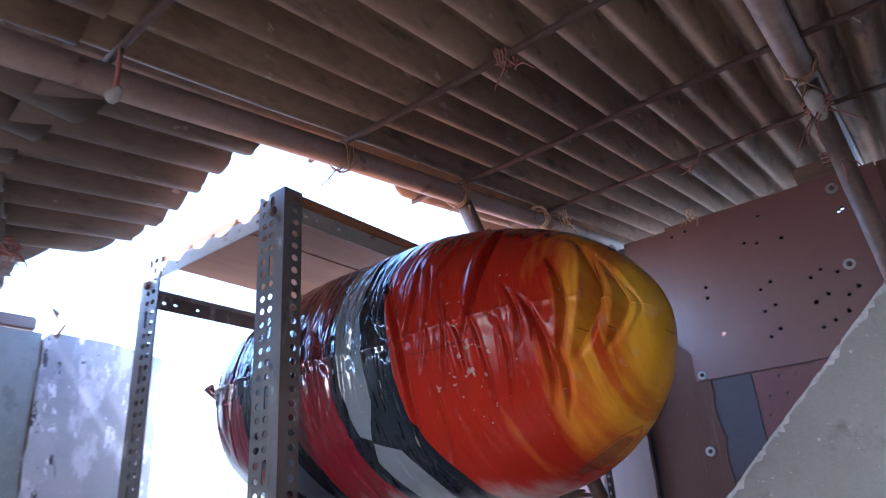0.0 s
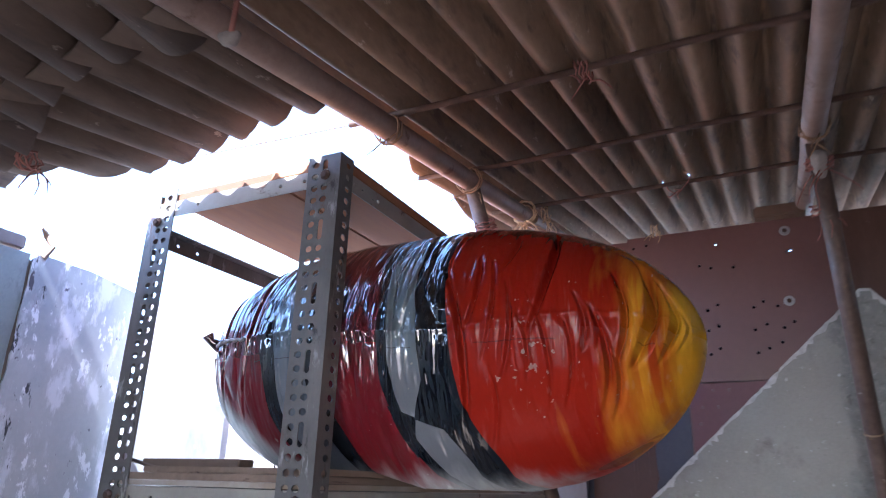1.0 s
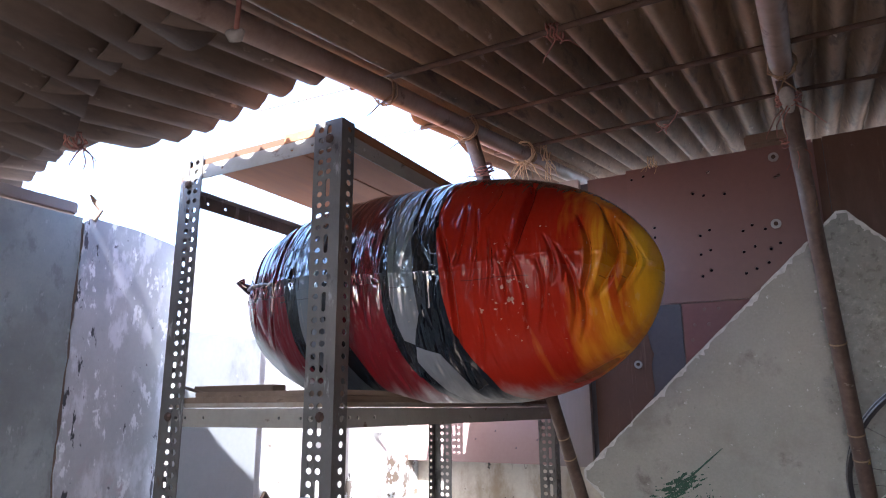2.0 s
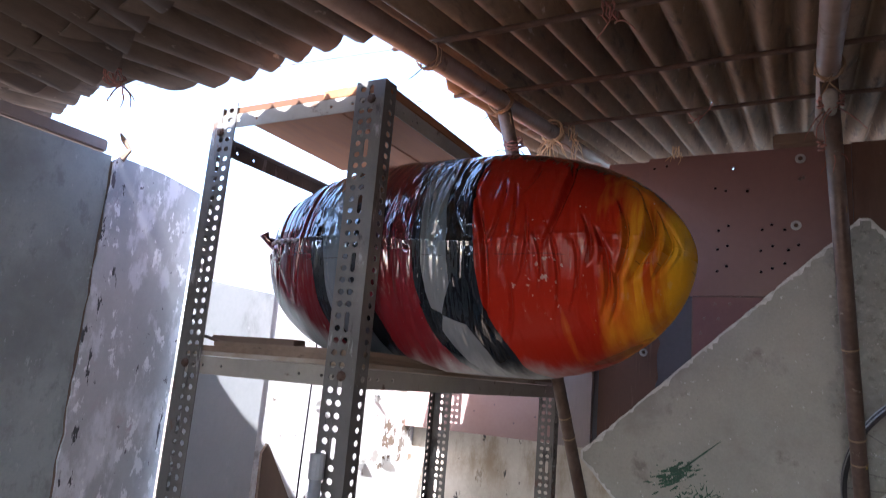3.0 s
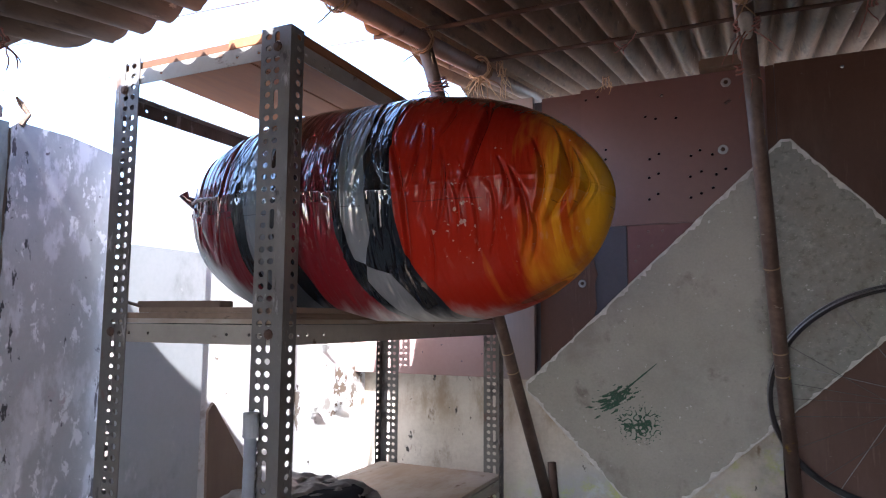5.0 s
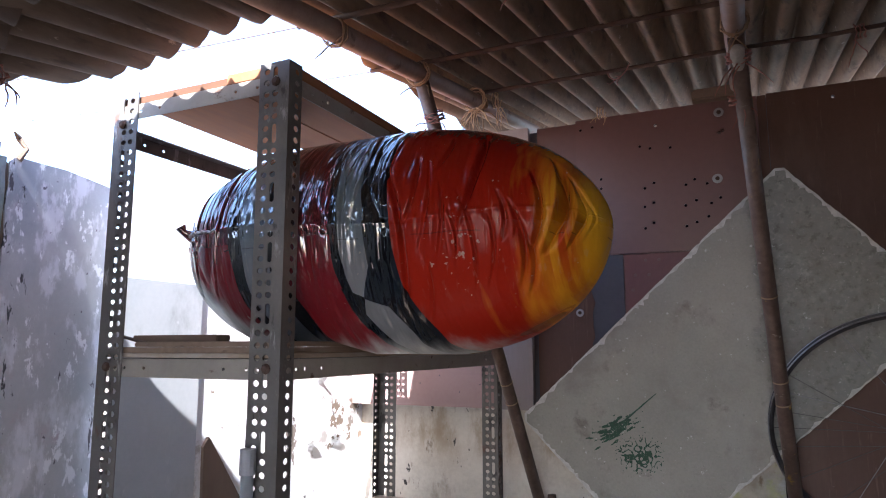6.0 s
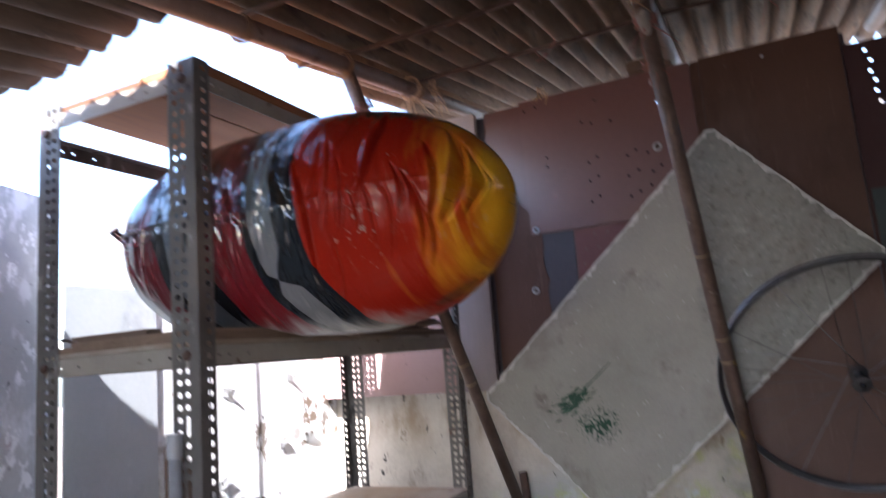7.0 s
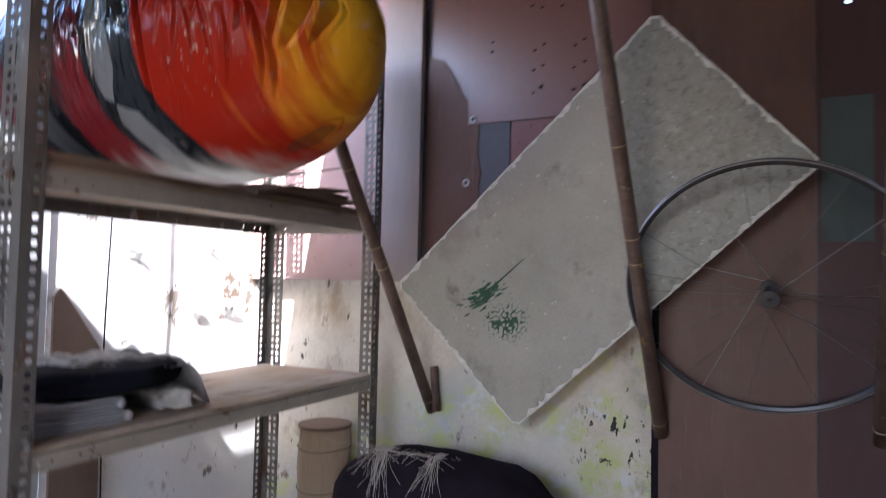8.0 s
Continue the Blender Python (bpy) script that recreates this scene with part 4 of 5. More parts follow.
if nb.y > 0:
    nb = -nb


def on_board(u, v, w):
    return c_mid + ub * u + vb * v - nb * w


def worn_outline(l, w, r, size, seed):
    """A rectangle with cut corners whose sides are nicked by chips of many sizes."""
    rg = random.Random(seed)
    pts = []
    for (u0, v0), (u1, v1) in (((-l + r, -w), (l - r, -w)), ((l, -w + r), (l, w - r)), ((l - r, w), (-l + r, w)), ((-l, w - r), (-l, -w + r))):
        long = abs(u1 - u0) + abs(v1 - v0)
        n = int(long / 0.003)
        chips = [(rg.random(), rg.uniform(0.004, 0.030) / long, size * rg.random() ** 4) for _ in range(int(long * 110))]
        for i in range(n + 1):
            t = i / n
            j = max([d * (1 - abs(t - c) / b) for c, b, d in chips if abs(t - c) < b] + [0.0]) if 0 < i < n else 0
            nrm = Vector((u1 - u0, v1 - v0)).normalized()
            pts.append((u0 + (u1 - u0) * t - nrm.y * j, v0 + (v1 - v0) * t + nrm.x * j))
    return pts


part("core", plate(worn_outline(BL / 2, BW / 2, 0.018, 0.004, 1), [], on_board, BT), M_chip, board, "chipped white edge")
part("face", plate(worn_outline(BL / 2 - 0.0055, BW / 2 - 0.006, 0.018, 0.015, 4), [], lambda u, v, w: on_board(u, v, w - 0.0012), 0.001), M_board, board)
# flakes of green paint: small cells kept where a noise is high
bm = bmesh.new()
CELL = 0.0019
for i in range(-64, 65):
    for j in range(-64, 65):
        wx, wz = 0.405 + i * CELL, 1.268 + j * CELL
        px, pz = wx - 0.375, wz - 1.308
        along, across = 0.88 * px + 0.47 * pz, 0.88 * pz - 0.47 * px
        solid = math.exp(-((along / 0.084) ** 2) - (across / 0.036) ** 2) + 0.75 * noise.noise((along * 42, across * 120, 3.0)) + 0.3 * noise.noise((wx * 210, wz * 210, 8.0))
        lace = 0.8 * math.exp(-(((wx - 0.450) / 0.070) ** 2) - ((wz - 1.232) / 0.058) ** 2) + 1.5 * (0.66 - abs(noise.noise((wx * 66, wz * 66, 5.0))) * 1.6 - 0.4) + 0.22 * noise.noise((wx * 190, wz * 190, 2.0))
        if solid < 0.66 and lace < 0.64:
            continue
        d = Vector((wx, c_mid.y, wz)) - c_mid
        u0, v0 = d.dot(ub), d.dot(vb)
        q = CELL * 0.66
        bm.faces.new([bm.verts.new(on_board(u0 + q * a + 0.0009 * noise.noise((wx * 900, a * 3, b)), v0 + q * b + 0.0009 * noise.noise((wz * 900, b * 3, a)), -0.0018 - 0.0001 * ((i + j) % 3))) for a, b in ((-1, -0.6), (0, -1), (1, -0.5), (1, 0.7), (0, 1), (-1, 0.5))])
tagged(part("paint_mark", bm, M_green, board, "flaking dark green paint"), kind="stuff")
p0, p1 = Vector((0.402, 0, 1.330)), Vector((0.510, 0, 1.424))
line = []
for i in range(8):
    q = p0.lerp(p1, i / 7)
    d = Vector((q.x, c_mid.y, q.z)) - c_mid
    line.append(on_board(d.dot(ub), d.dot(vb), -0.0012))
part("paint_stroke", sweep(bmesh.new(), line, 0.0025, 6, radii=[0.0016, 0.0034, 0.0030, 0.0022, 0.0028, 0.0020, 0.0016, 0.0009]), M_green, board)

# ---- bicycle wheel ----
wheel = thing("bicycle_wheel", (1.17, 1.17, 1.0), "bare bicycle wheel with dull rim and thin spokes behind braces", "wheel")
WR = 0.349
tilt = pose(1.174, 1.18, 1.337, 26, 0, 0)


def on_wheel(r, a, off=0.0):
    return tilt @ Vector((r * math.cos(a), off, r * math.sin(a)))


bm = bmesh.new()
prof = [(-0.010, 0.0), (-0.011, 0.006), (-0.007, 0.007), (-0.004, -0.003), (0.004, -0.003), (0.007, 0.007), (0.011, 0.006), (0.010, 0.0), (0.005, -0.007), (-0.005, -0.007)]
n = 160
rings = [[bm.verts.new(on_wheel(WR + dr, 2 * math.pi * i / n, off)) for off, dr in prof] for i in range(n)]
for i in range(n):
    for k in range(len(prof)):
        bm.faces.new((rings[i][k], rings[i][(k + 1) % len(prof)], rings[(i + 1) % n][(k + 1) % len(prof)], rings[(i + 1) % n][k]))
bmesh.ops.recalc_face_normals(bm, faces=bm.faces)
rim = part("rim", bm, M_rim, wheel)
for o in (-0.0095, 0.0095):
    part("rim_edge", sweep(bmesh.new(), [on_wheel(WR + 0.006, 2 * math.pi * i / 120, o) for i in range(120)], 0.0022, 6, closed=True), M_spoke, rim, "worn bright rim edge")
part("hub", sweep(bmesh.new(), [tilt @ Vector((0, o, 0)) for o in (-0.05, -0.034, -0.032, -0.026, -0.024, 0.024, 0.026, 0.032, 0.034, 0.05)], 0.01, 14, radii=[0.006, 0.006, 0.024, 0.024, 0.012, 0.012, 0.024, 0.024, 0.006, 0.006]), M_rim, wheel, "greasy dark hub")
for i in range(36):
    if i in (2, 3, 5, 7, 8, 11, 13, 14, 20, 22, 25, 27, 28, 30, 31):
        continue
    a = 2 * math.pi * i / 36
    side = -1 if i % 2 else 1
    h = a + (0.9 if (i // 2) % 2 else -0.9)
    part("spoke", sweep(bmesh.new(), [on_wheel(0.022, h, 0.029 * side), on_wheel(WR - 0.006, a, 0.002 * side)], 0.0009, 5), M_wire if i % 4 else M_spoke, wheel)

# ---- things on and round the rack ----
for x0, x1, y0, y1, z, h, dark in ((-0.470, -0.010, 0.006, 0.52, 1.5565, 0.012, 0), (-0.40, -0.004, 0.02, 0.56, 1.569, 0.0105, 0), (-0.47, -0.012, 0.575, 1.18, 1.5565, 0.010, 0),
                                (-0.30, -0.003, 0.60, 1.13, 1.567, 0.007, 0), (-0.22, -0.008, 0.66, 0.98, 1.5745, 0.006, 1), (-0.35, -0.02, 0.70, 0.93, 1.581, 0.005, 1), (-0.44, -0.20, 0.05, 0.09, 1.580, 0.014, 1),
                                (-0.36, 0.012, 0.66, 1.05, 1.5865, 0.009, 0), (-0.33, 0.022, 0.70, 0.98, 1.596, 0.007, 1)):
    b = part("thin_plank", box(bmesh.new(), x0, x1, y0, y1, z, z + h, 0.002), M_brownply if dark else M_plank)
    tagged(b, "thin weathered plank lying flat on the rack shelf", "plank", "planks on the shelf")


for pts, z in ((((-0.34, 0.66), (-0.06, 0.70), (0.035, 0.885), (-0.02, 0.90), (-0.33, 0.80)), 1.6035), (((-0.36, 0.74), (0.005, 0.86), (0.048, 0.935), (-0.34, 0.95)), 1.6105)):
    b = part("splintered_plank", plate(pts, [], lambda u, v, w, z=z: (u, v, z + w), 0.0065), M_brownply)
    tagged(b, "splintered dark plank end lying on the shelf planks", "plank", "planks on the shelf")


def folded_cloth(name, x0, x1, y0, y1, z0, z1, material, label, layers=4, seed=0.0):
    """Soft slabs on one another, each with rounded sides, closed by a rolled fold at the far end."""
    t = thing(name, ((x0 + x1) / 2, (y0 + y1) / 2, z0), label, "cloth")
    h = (z1 - z0) / layers
    for k in range(layers):
        bm = bmesh.new()
        ring = []
        n, m = 24, 20
        for i in range(n + 1):
            f = i / n
            near = max(0.0, 1 - f * 12, 1 - (1 - f) * 12)
            row = []
            for j in range(m):
                a = 2 * math.pi * j / m
                ca, sa = math.cos(a), math.sin(a)
                px = (abs(ca) ** 0.35) * (1 if ca > 0 else -1) * (0.5 * (x1 - x0) - 0.004 * near + 0.003 * noise.noise((f * 7, k * 3.1, seed)))
                pz = (abs(sa) ** 0.6) * (1 if sa > 0 else -1) * h * 0.49 * (1 - 0.5 * near)
                row.append(bm.verts.new((0.5 * (x0 + x1) + px, y0 + (y1 - y0) * f, z0 + (k + 0.5) * h + pz + 0.0012 * noise.noise((f * 9, k, seed)))))
            ring.append(row)
        for i in range(n):
            for j in range(m):
                bm.faces.new((ring[i][j], ring[i + 1][j], ring[i + 1][(j + 1) % m], ring[i][(j + 1) % m]))
        bm.faces.new(ring[0][::-1]), bm.faces.new(ring[-1])
        bmesh.ops.recalc_face_normals(bm, faces=bm.faces)
        part("fold", bm, material, t, smooth=True)
    r = (z1 - z0) / 2
    part("rolled_end", sweep(bmesh.new(), [(x0 + 0.01 + (x1 - x0 - 0.012) * i / 8, y1 - 0.004 + 0.004 * noise.noise((i, seed, 1)), z0 + r) for i in range(9)], r, 14, radii=[r * 0.96] * 7 + [r * 0.94, r * 0.72]), material, t, smooth=True)
    return t


folded_cloth("folded_cloth", -0.32, -0.048, 0.035, 0.285, 1.0385, 1.0655, M_stripe, "folded grey striped cloth lying on the lower shelf", 4, 2.0)
folded_cloth("folded_cloth", -0.32, -0.054, 0.030, 0.272, 1.0660, 1.0930, M_stripe, "folded grey striped cloth on another folded cloth", 4, 6.0)


def lump(name, cx, cy, z0, rx, ry, h, material, label, category, seed, rough=0.2, flat=0.55):
    bm = bmesh.new()
    bmesh.ops.create_icosphere(bm, subdivisions=4, radius=1)
    for v in bm.verts:
        c = v.co.copy()
        d = 1 + rough * noise.noise(c * 2.2 + Vector((seed, 0, 0))) + 0.35 * rough * noise.noise(c * 6 + Vector((seed, 3, 0)))
        z = (abs(c.z) ** flat) * (1 if c.z > 0 else -1)
        v.co = (cx + rx * c.x * d, cy + ry * c.y * d, z0 + h * 0.5 * (1 + z * d))
        v.co.z = max(v.co.z, z0)
    ob = part(name, bm, material, smooth=True)
    return tagged(ob, label, category)


bag = thing("black_bag", (-0.185, 0.27, 1.0935), "soft navy-black fabric bag lying on folded cloth", "bag")
body = lump("body", -0.160, 0.280, 1.0935, 0.112, 0.215, 0.064, M_black, "", "", 3.0, 0.12, 0.32)
seam = sweep(bmesh.new(), [(-0.052 - 0.08 * (abs(i - 8) / 8) ** 4, 0.275 + 0.195 * (i - 8) / 8, 1.1255 + 0.003 * math.sin(i * 1.7)) for i in range(17)], 0.003, 6)
for ob in (body, part("seam", seam, M_rubber)):
    ob.parent = bag
    ob.matrix_parent_inverse = place_of(bag).inverted()
bm = bmesh.new()
NX, NY = 60, 90
grid = []
for i in range(NX + 1):
    row = []
    for j in range(NY + 1):
        x, y = -0.315 + 0.255 * i / NX, 0.19 + 0.345 * j / NY
        side = max(0.0, (x + 0.18) / 0.10)
        drop = max(0.0, (y - 0.455) / 0.075)
        z = 1.158 - 0.014 * side * side - 0.108 * min(1.0, drop) ** 1.5
        ridge = 1 - abs(noise.noise((x * 16, y * 13, 1.0)))
        z += 0.020 * (ridge - 0.7) + 0.008 * noise.noise((x * 45, y * 40, 4.0)) + 0.010 * min(1, drop) * noise.noise((x * 30, y * 30, 9.0))
        row.append(bm.verts.new((x + 0.012 * noise.noise((y * 18, z * 9, 2.0)), y + 0.014 * noise.noise((x * 22, z * 20, 5.0)), max(z, 1.043))))
    grid.append(row)
for i in range(NX):
    for j in range(NY):
        bm.faces.new((grid[i][j], grid[i + 1][j], grid[i + 1][j + 1], grid[i][j + 1]))
bmesh.ops.solidify(bm, geom=bm.faces[:], thickness=0.0012)
film = part("plastic_film", bm, M_film, smooth=True)
tagged(film, "crumpled greyish plastic film draped over the bag", "plastic film")
lump("crumpled_rag", -0.165, 0.43, 1.0385, 0.13, 0.06, 0.06, M_rag, "crumpled grey rag lying beside the bag", "rag", 8.0, 0.5)

stump = thing("wooden_log", (-0.215, 1.27, 0), "pale upright wooden log standing behind the rack", "log")
part("trunk", sweep(bmesh.new(), [(-0.280 + 0.004 * math.sin(i * 1.3), 1.30, 0.82 * i / 16) for i in range(17)], 0.094, 26, radii=[0.094 + 0.006 * noise.noise((i * 0.7, 2, 0)) for i in range(16)] + [0.090]), M_log, stump, smooth=True)
part("cut_end", sweep(bmesh.new(), [(-0.280, 1.30, 0.815), (-0.280, 1.30, 0.826)], 0.096, 26), M_brownply, stump, "dark weathered cut end")
for z in (0.745, 0.60):
    part("binding_wire", sweep(bmesh.new(), [(-0.280 + 0.0965 * math.cos(a * math.pi / 14), 1.30 + 0.0965 * math.sin(a * math.pi / 14), z + 0.004 * math.sin(a * 0.5)) for a in range(28)], 0.0015, 5, closed=True), M_rod, stump)

tyre = thing("rubber_sack", (0.25, 1.2, 0), "dark rounded rubber sack with frayed fibres on top", "sack")
bm = bmesh.new()
bmesh.ops.create_icosphere(bm, subdivisions=4, radius=1)
for v in bm.verts:
    c = v.co.copy()
    d = 1 + 0.06 * noise.noise(c * 2.5)
    v.co = (0.262 + 0.43 * d * c.x, 1.19 + 0.16 * d * c.y, max(0.0, 0.41 + 0.41 * d * abs(c.z) ** 0.4 * (1 if c.z > 0 else -1)))
part("body", bm, M_rubber, tyre, smooth=True)
rng = random.Random(9)
bm = bmesh.new()
for i in range(60):
    root = rng.choice((0.10, 0.12, 0.13, 0.14, 0.30, 0.31))
    x, fan = root + rng.gauss(0, 0.008), rng.gauss(-0.25, 0.42)
    long = rng.uniform(0.05, 0.15)
    fx, fz = long * math.sin(fan), -long * math.cos(fan)
    sweep(bm, [(x, 1.10, 0.838), (x + fx * 0.15, 1.045, 0.834), (x + fx * 0.55, 1.022, 0.83 + 0.5 * fz), (x + fx + rng.gauss(0, 0.006), 1.014, 0.83 + fz)], 0.00055, 4)
for i in range(46):
    x = rng.uniform(-0.05, 0.36)
    sweep(bm, [(x, 1.08, 0.828), (x + rng.gauss(0, 0.02), 1.03, 0.838 + rng.uniform(0, 0.02)), (x + rng.gauss(0, 0.05), 1.01, 0.83 + rng.uniform(-0.02, 0.03))], 0.0005, 4)
tagged(part("frayed_fibre", bm, M_fibre, tyre, "frayed pale fibres"), kind="stuff")

tube = thing("plastic_tube", (-0.05, -0.016, 0), "grey plastic tube standing against the rack post", "tube")
part("pipe", sweep(bmesh.new(), [(-0.050, -0.016, 0.0), (-0.052, -0.016, 1.34)], 0.0115, 14), M_pvc, tube, smooth=True)
part("collar", sweep(bmesh.new(), [(-0.052, -0.016, 1.34), (-0.052, -0.016, 1.342), (-0.052, -0.016, 1.385)], 0.0145, 14), M_pvc, tube)


# ---- ties on the roof ----
def tie(at, r, material, label, loops=4, tails=2, seed=1, axis=(0, 1, 0.15), tail=0.06):
    rg = random.Random(seed)
    t = thing("rope_tie", at, label, "rope", "roof ties")
    at, ax = Vector(at), Vector(axis).normalized()
    s = ax.orthogonal().normalized()
    o = ax.cross(s)
    bm = bmesh.new()
    pts = []
    for i in range(loops * 14):
        a = 2 * math.pi * i / 14
        pts.append(at + (r + rg.uniform(-0.001, 0.005)) * (math.cos(a) * s + math.sin(a) * o) + ax * (0.028 * (i / (loops * 14) - 0.5) + rg.uniform(-0.003, 0.003)))
    sweep(bm, pts, 0.0026, 6, radii=[rg.uniform(0.0011, 0.0025) for _ in pts])
    part("coil", bm, material, t, smooth=True)
    for k in range(tails):
        bm = bmesh.new()
        p = at + Vector((rg.uniform(-0.02, 0.02), rg.uniform(-0.02, 0.02), -r))
        line = [p]
        d = Vector((rg.uniform(-1, 1), rg.uniform(-0.6, 0.4), rg.uniform(-0.9, 0.3))).normalized()
        for i in range(6):
            d = (d + Vector((rg.uniform(-0.5, 0.5), rg.uniform(-0.5, 0.5), -0.25))).normalized()
            line.append(line[-1] + d * tail / 6)
        part("loose_end", sweep(bm, line, 0.0014, 6, radii=[0.0019, 0.0016, 0.0015, 0.0017, 0.0013, 0.0012, 0.0007]), material, t, smooth=True)
    return t


tie((0.015, 0.13, beam_z(0.13)), 0.029, M_rope, "coir rope tied round the roof beam", 3, 1, 1)
tie((0.015, 0.53, beam_z(0.53)), 0.030, M_rope, "coir rope tied round the roof beam", 4, 2, 2)
tie((0.03, 0.60, 2.20), 0.024, M_twine, "pink twine wound round the pipe brace", 5, 3, 3, (0.08, 0.5, -0.86), 0.05)
tie((0.015, 0.96, beam_z(0.96)), 0.031, M_rope, "frayed coir rope tied round the roof beam", 5, 7, 4, tail=0.10)
tie((0.03, 0.90, beam_z(0.90) - 0.004), 0.034, M_straw, "frayed straw-coloured rope wound round the roof beam", 4, 9, 14, tail=0.11)
tie((0.06, 1.02, beam_z(1.02) + 0.012), 0.022, M_straw, "frayed straw-coloured rope on a roof rod", 3, 6, 15, (1, 0.2, 0), tail=0.08)
tie((0.80, 0.60, beam_z(0.60)), 0.028, M_rope, "coir rope tied round the roof beam", 4, 3, 5, tail=0.05)
tie((0.805, 0.68, 2.26), 0.025, M_twine, "pale twine wound round the pipe brace", 5, 4, 6, (0.08, 0.45, -0.89), 0.09)
hook = thing("rope_tie", (0.47, 0.96, 2.36), "pink twine loop threaded through two holes in the roof", "rope", "roof ties")
part("coil", sweep(bmesh.new(), [(0.505, 0.955, 2.436), (0.511, 0.948, 2.408), (0.500, 0.945, 2.384), (0.480, 0.948, 2.366), (0.462, 0.952, 2.362), (0.446, 0.960, 2.378), (0.437, 0.968, 2.402), (0.431, 0.975, 2.436)], 0.002, 6), M_twine, hook, smooth=True)
for a, b, c in (((0.482, 0.948, 2.366), (0.470, 0.945, 2.352), (0.474, 0.944, 2.338)), ((0.466, 0.951, 2.362), (0.450, 0.948, 2.350), (0.441, 0.950, 2.354)), ((0.470, 0.950, 2.364), (0.480, 0.962, 2.374), (0.462, 0.966, 2.380))):
    part("loose_end", sweep(bmesh.new(), [a, b, c], 0.0016, 6, radii=[0.002, 0.0018, 0.0009]), M_twine, hook, smooth=True)
tie((0.42, 0.13, beam_z(0.13) + 0.024), 0.016, M_twine, "pink twine tied on a roof rod", 4, 3, 8, (1, 0, 0), 0.06)
tie((1.10, 0.96, beam_z(0.96) + 0.022), 0.016, M_twine, "pink twine loop on a roof rod", 3, 2, 9, (1, 0, 0), 0.08)


tie((0.345, 1.338, 2.402), 0.018, M_straw, "frayed straw tuft caught on top of the wall board", 3, 7, 21, (1, 0.1, 0), 0.035)
tie((0.80, 0.74, 2.17), 0.022, M_twine, "pink twine hanging along the pipe brace", 3, 3, 23, (0.08, 0.45, -0.89), 0.055)


# ---- flakes that curl off the whitewash, a block on the wall top, wires ----
rng = random.Random(21)
FLAKES = ((0.79, 1.42, 0.035), (0.76, 1.14, 0.03), (1.06, 1.22, 0.03), (1.22, 1.22, 0.045), (1.12, 1.45, 0.03), (0.88, 1.02, 0.03), (1.00, 0.88, 0.04), (0.74, 0.80, 0.035), (1.20, 0.95, 0.03))
for y, z, size in FLAKES:
    bm = bmesh.new()
    n = 5
    turn = rng.uniform(-0.7, 0.7)
    grid = []
    for i in range(n):
        row = []
        for j in range(n):
            a, b = (i / (n - 1) - 0.5) * size * 1.6, (j / (n - 1) - 0.5) * size
            lift = 0.011 * (j / (n - 1)) ** 2 + 0.004 * noise.noise((i, j, y * 9))
            jy, jz = size * 0.45 * noise.noise((i * 1.3, j, z * 7)), size * 0.45 * noise.noise((i, j * 1.3, z * 5))
            row.append(bm.verts.new((LEFT_X - 0.008 + lift, y + a * math.cos(turn) - b * math.sin(turn) + jy, z + a * math.sin(turn) + b * math.cos(turn) + jz)))
        grid.append(row)
    for i in range(n - 1):
        for j in range(n - 1):
            bm.faces.new((grid[i][j], grid[i + 1][j], grid[i + 1][j + 1], grid[i][j + 1]))
    bmesh.ops.solidify(bm, geom=bm.faces[:], thickness=0.0015)
    part("flake", bm, M_white, wall_left, "curling flake of whitewash")
blk = part("wood_block", box(bmesh.new(), 0.655, 0.80, 1.30, 1.42, 2.386, 2.425, 0.006), M_brownply)
tagged(blk, "small dark wooden block on top of the back wall", "block")
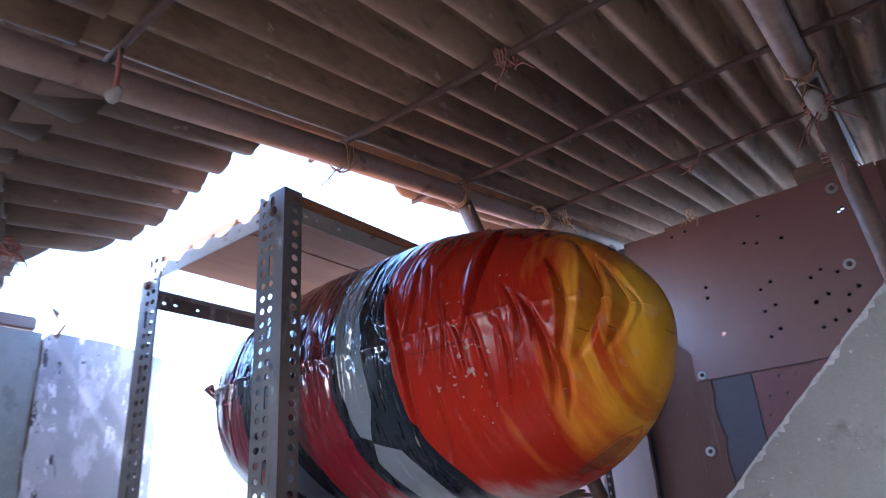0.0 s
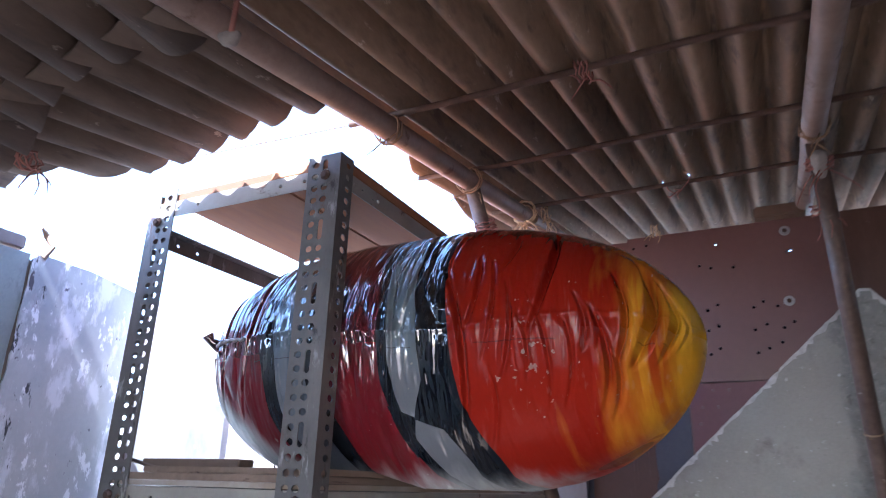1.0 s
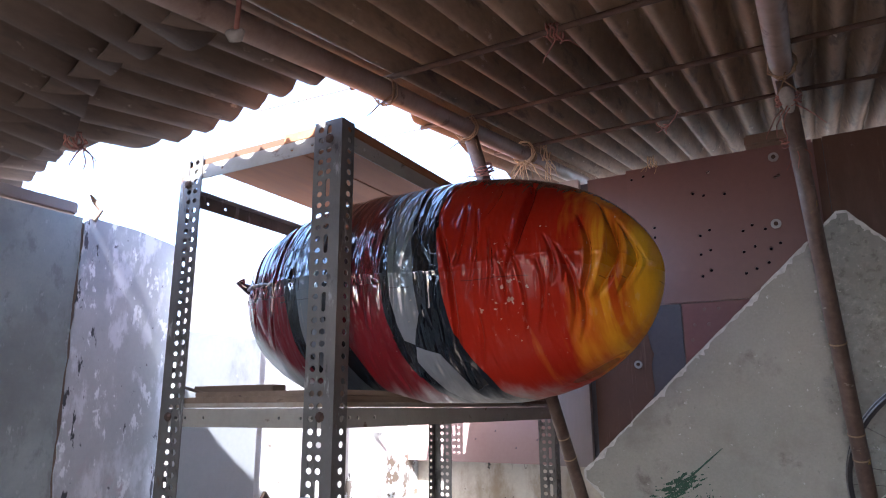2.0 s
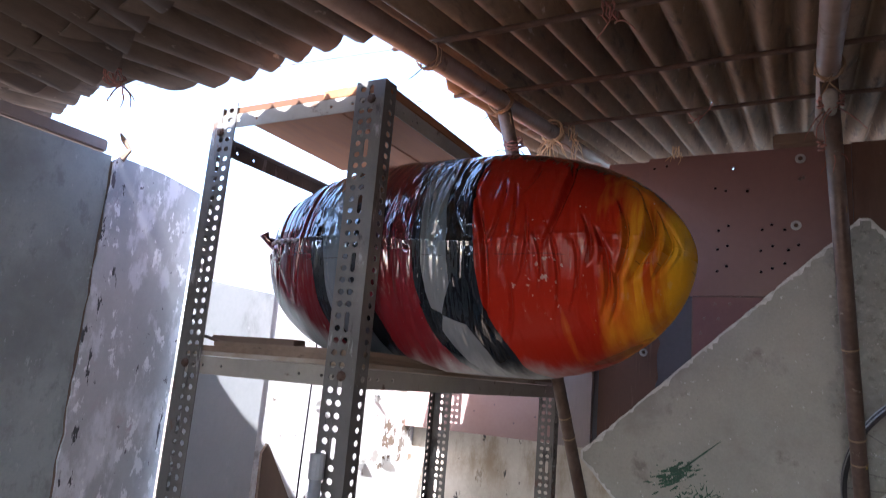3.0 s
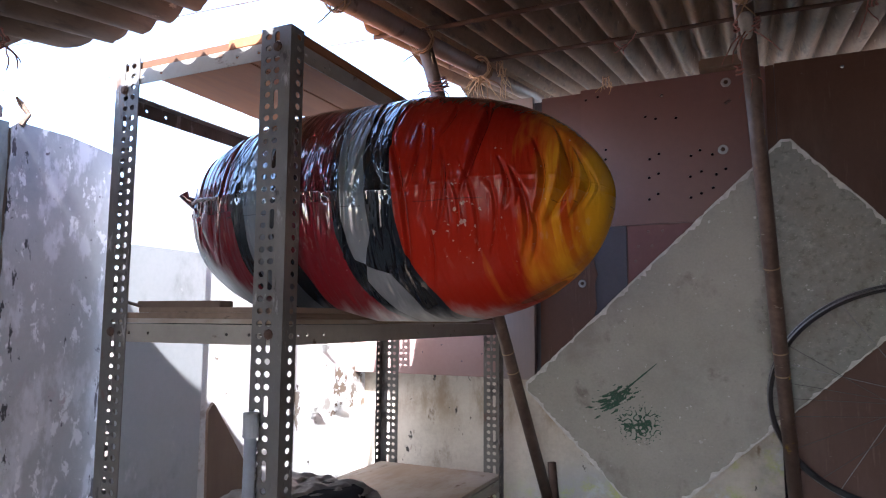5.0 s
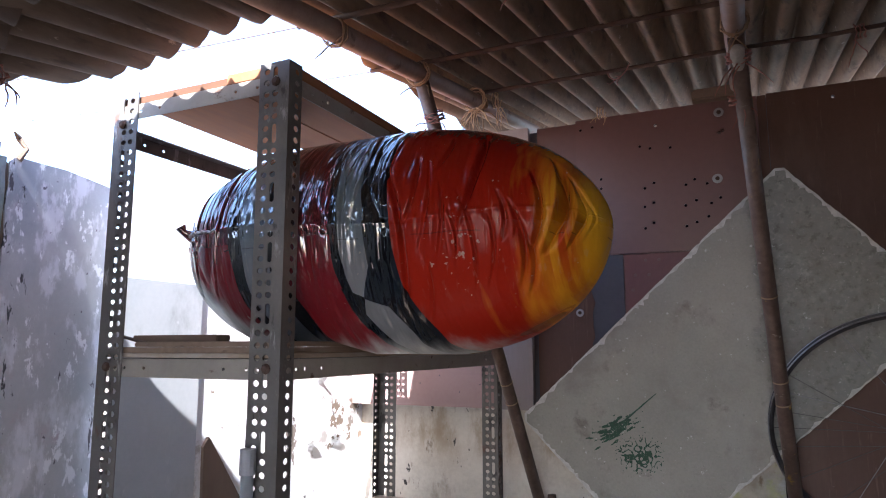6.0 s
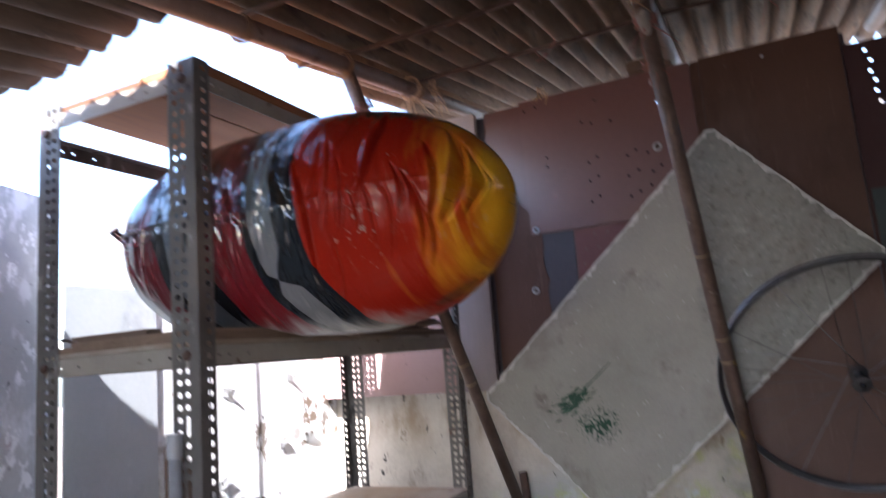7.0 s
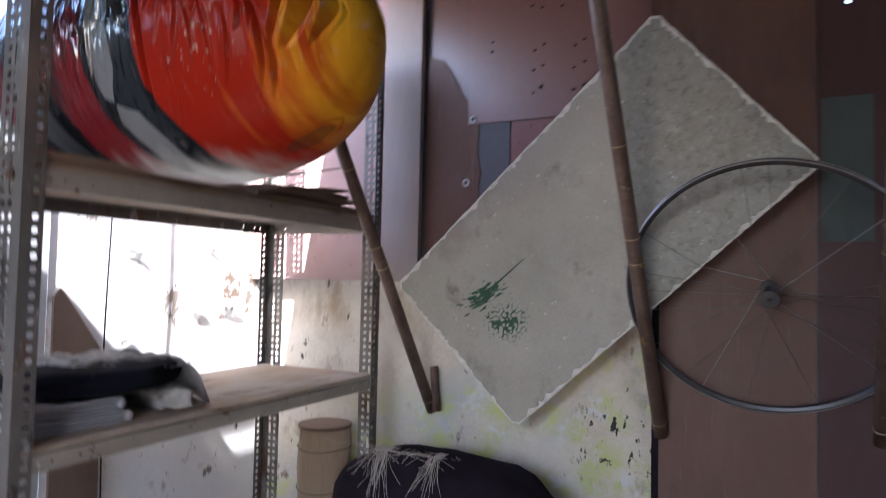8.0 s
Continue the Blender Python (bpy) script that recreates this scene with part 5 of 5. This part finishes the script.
for y, x1 in ((0.13, -0.08), (0.53, -0.13)):
    w = part("sky_wire", sweep(bmesh.new(), [(x1 + 0.01, y, beam_z(y) + 0.03), (-0.6, y - 0.05, beam_z(y) + 0.02), (-1.6, y - 0.12, beam_z(y) + 0.05), (-4.0, y - 0.3, beam_z(y) + 0.3)], 0.0012, 5), M_rod)
    tagged(w, "thin wire stretched from a roof rod to the outside", "wire", "wires")
knot = part("cloth_knot", sweep(bmesh.new(), [(0.80, 0.62, 2.255), (0.802, 0.645, 2.262), (0.803, 0.67, 2.248), (0.806, 0.69, 2.225)], 0.03, 12, radii=[0.009, 0.017, 0.016, 0.010]), M_rag, smooth=True)
tagged(knot, "pale rag knotted where brace meets beam", "rag")

tie((-0.46, -0.28, 2.075), 0.014, M_twine, "pink twine knotted under the sagging roof sheets", 4, 4, 11, (1, 0.2, 0), 0.05)
drop = thing("hanging_rod", (0.062, -0.35, 2.12), "rusty pink rod hanging from a roof rod with a knotted end", "rod")
part("rod", sweep(bmesh.new(), [(0.066, -0.352, 2.205), (0.064, -0.35, 2.16), (0.062, -0.35, 2.115)], 0.004, 8), M_twine, drop, smooth=True)
part("knot", sweep(bmesh.new(), [(0.045, -0.352, 2.125), (0.055, -0.35, 2.118), (0.066, -0.349, 2.115), (0.078, -0.35, 2.121)], 0.01, 10, radii=[0.005, 0.011, 0.010, 0.004]), M_rag, drop, "greyish rag knot", smooth=True)
scrap = part("torn_scrap", sweep(bmesh.new(), [(LEFT_X, -0.085, 1.985), (LEFT_X + 0.006, -0.07, 2.012), (LEFT_X - 0.004, -0.082, 2.035), (LEFT_X + 0.004, -0.10, 2.046)], 0.012, 7, radii=[0.010, 0.006, 0.007, 0.002]), M_brownply)
tagged(scrap, "torn brown scrap sticking up from the sheet's top", "scrap")
lean = part("dark_stick", sweep(bmesh.new(), [(-0.10, 0.66, 1.6195), (-0.05, 0.73, 1.634), (0.0, 0.80, 1.651), (0.045, 0.97, 1.695)], 0.003, 6, radii=[0.003, 0.004, 0.003, 0.0015]), M_brownply)
tagged(lean, "thin splintered stick poking out behind the bundle", "stick")
stick = part("dark_stick", sweep(bmesh.new(), [(-0.472, 0.05, 1.592), (-0.40, 0.045, 1.578), (-0.33, 0.04, 1.572)], 0.004, 6), M_brownply)
tagged(stick, "thin dark stick on the rack planks", "stick")
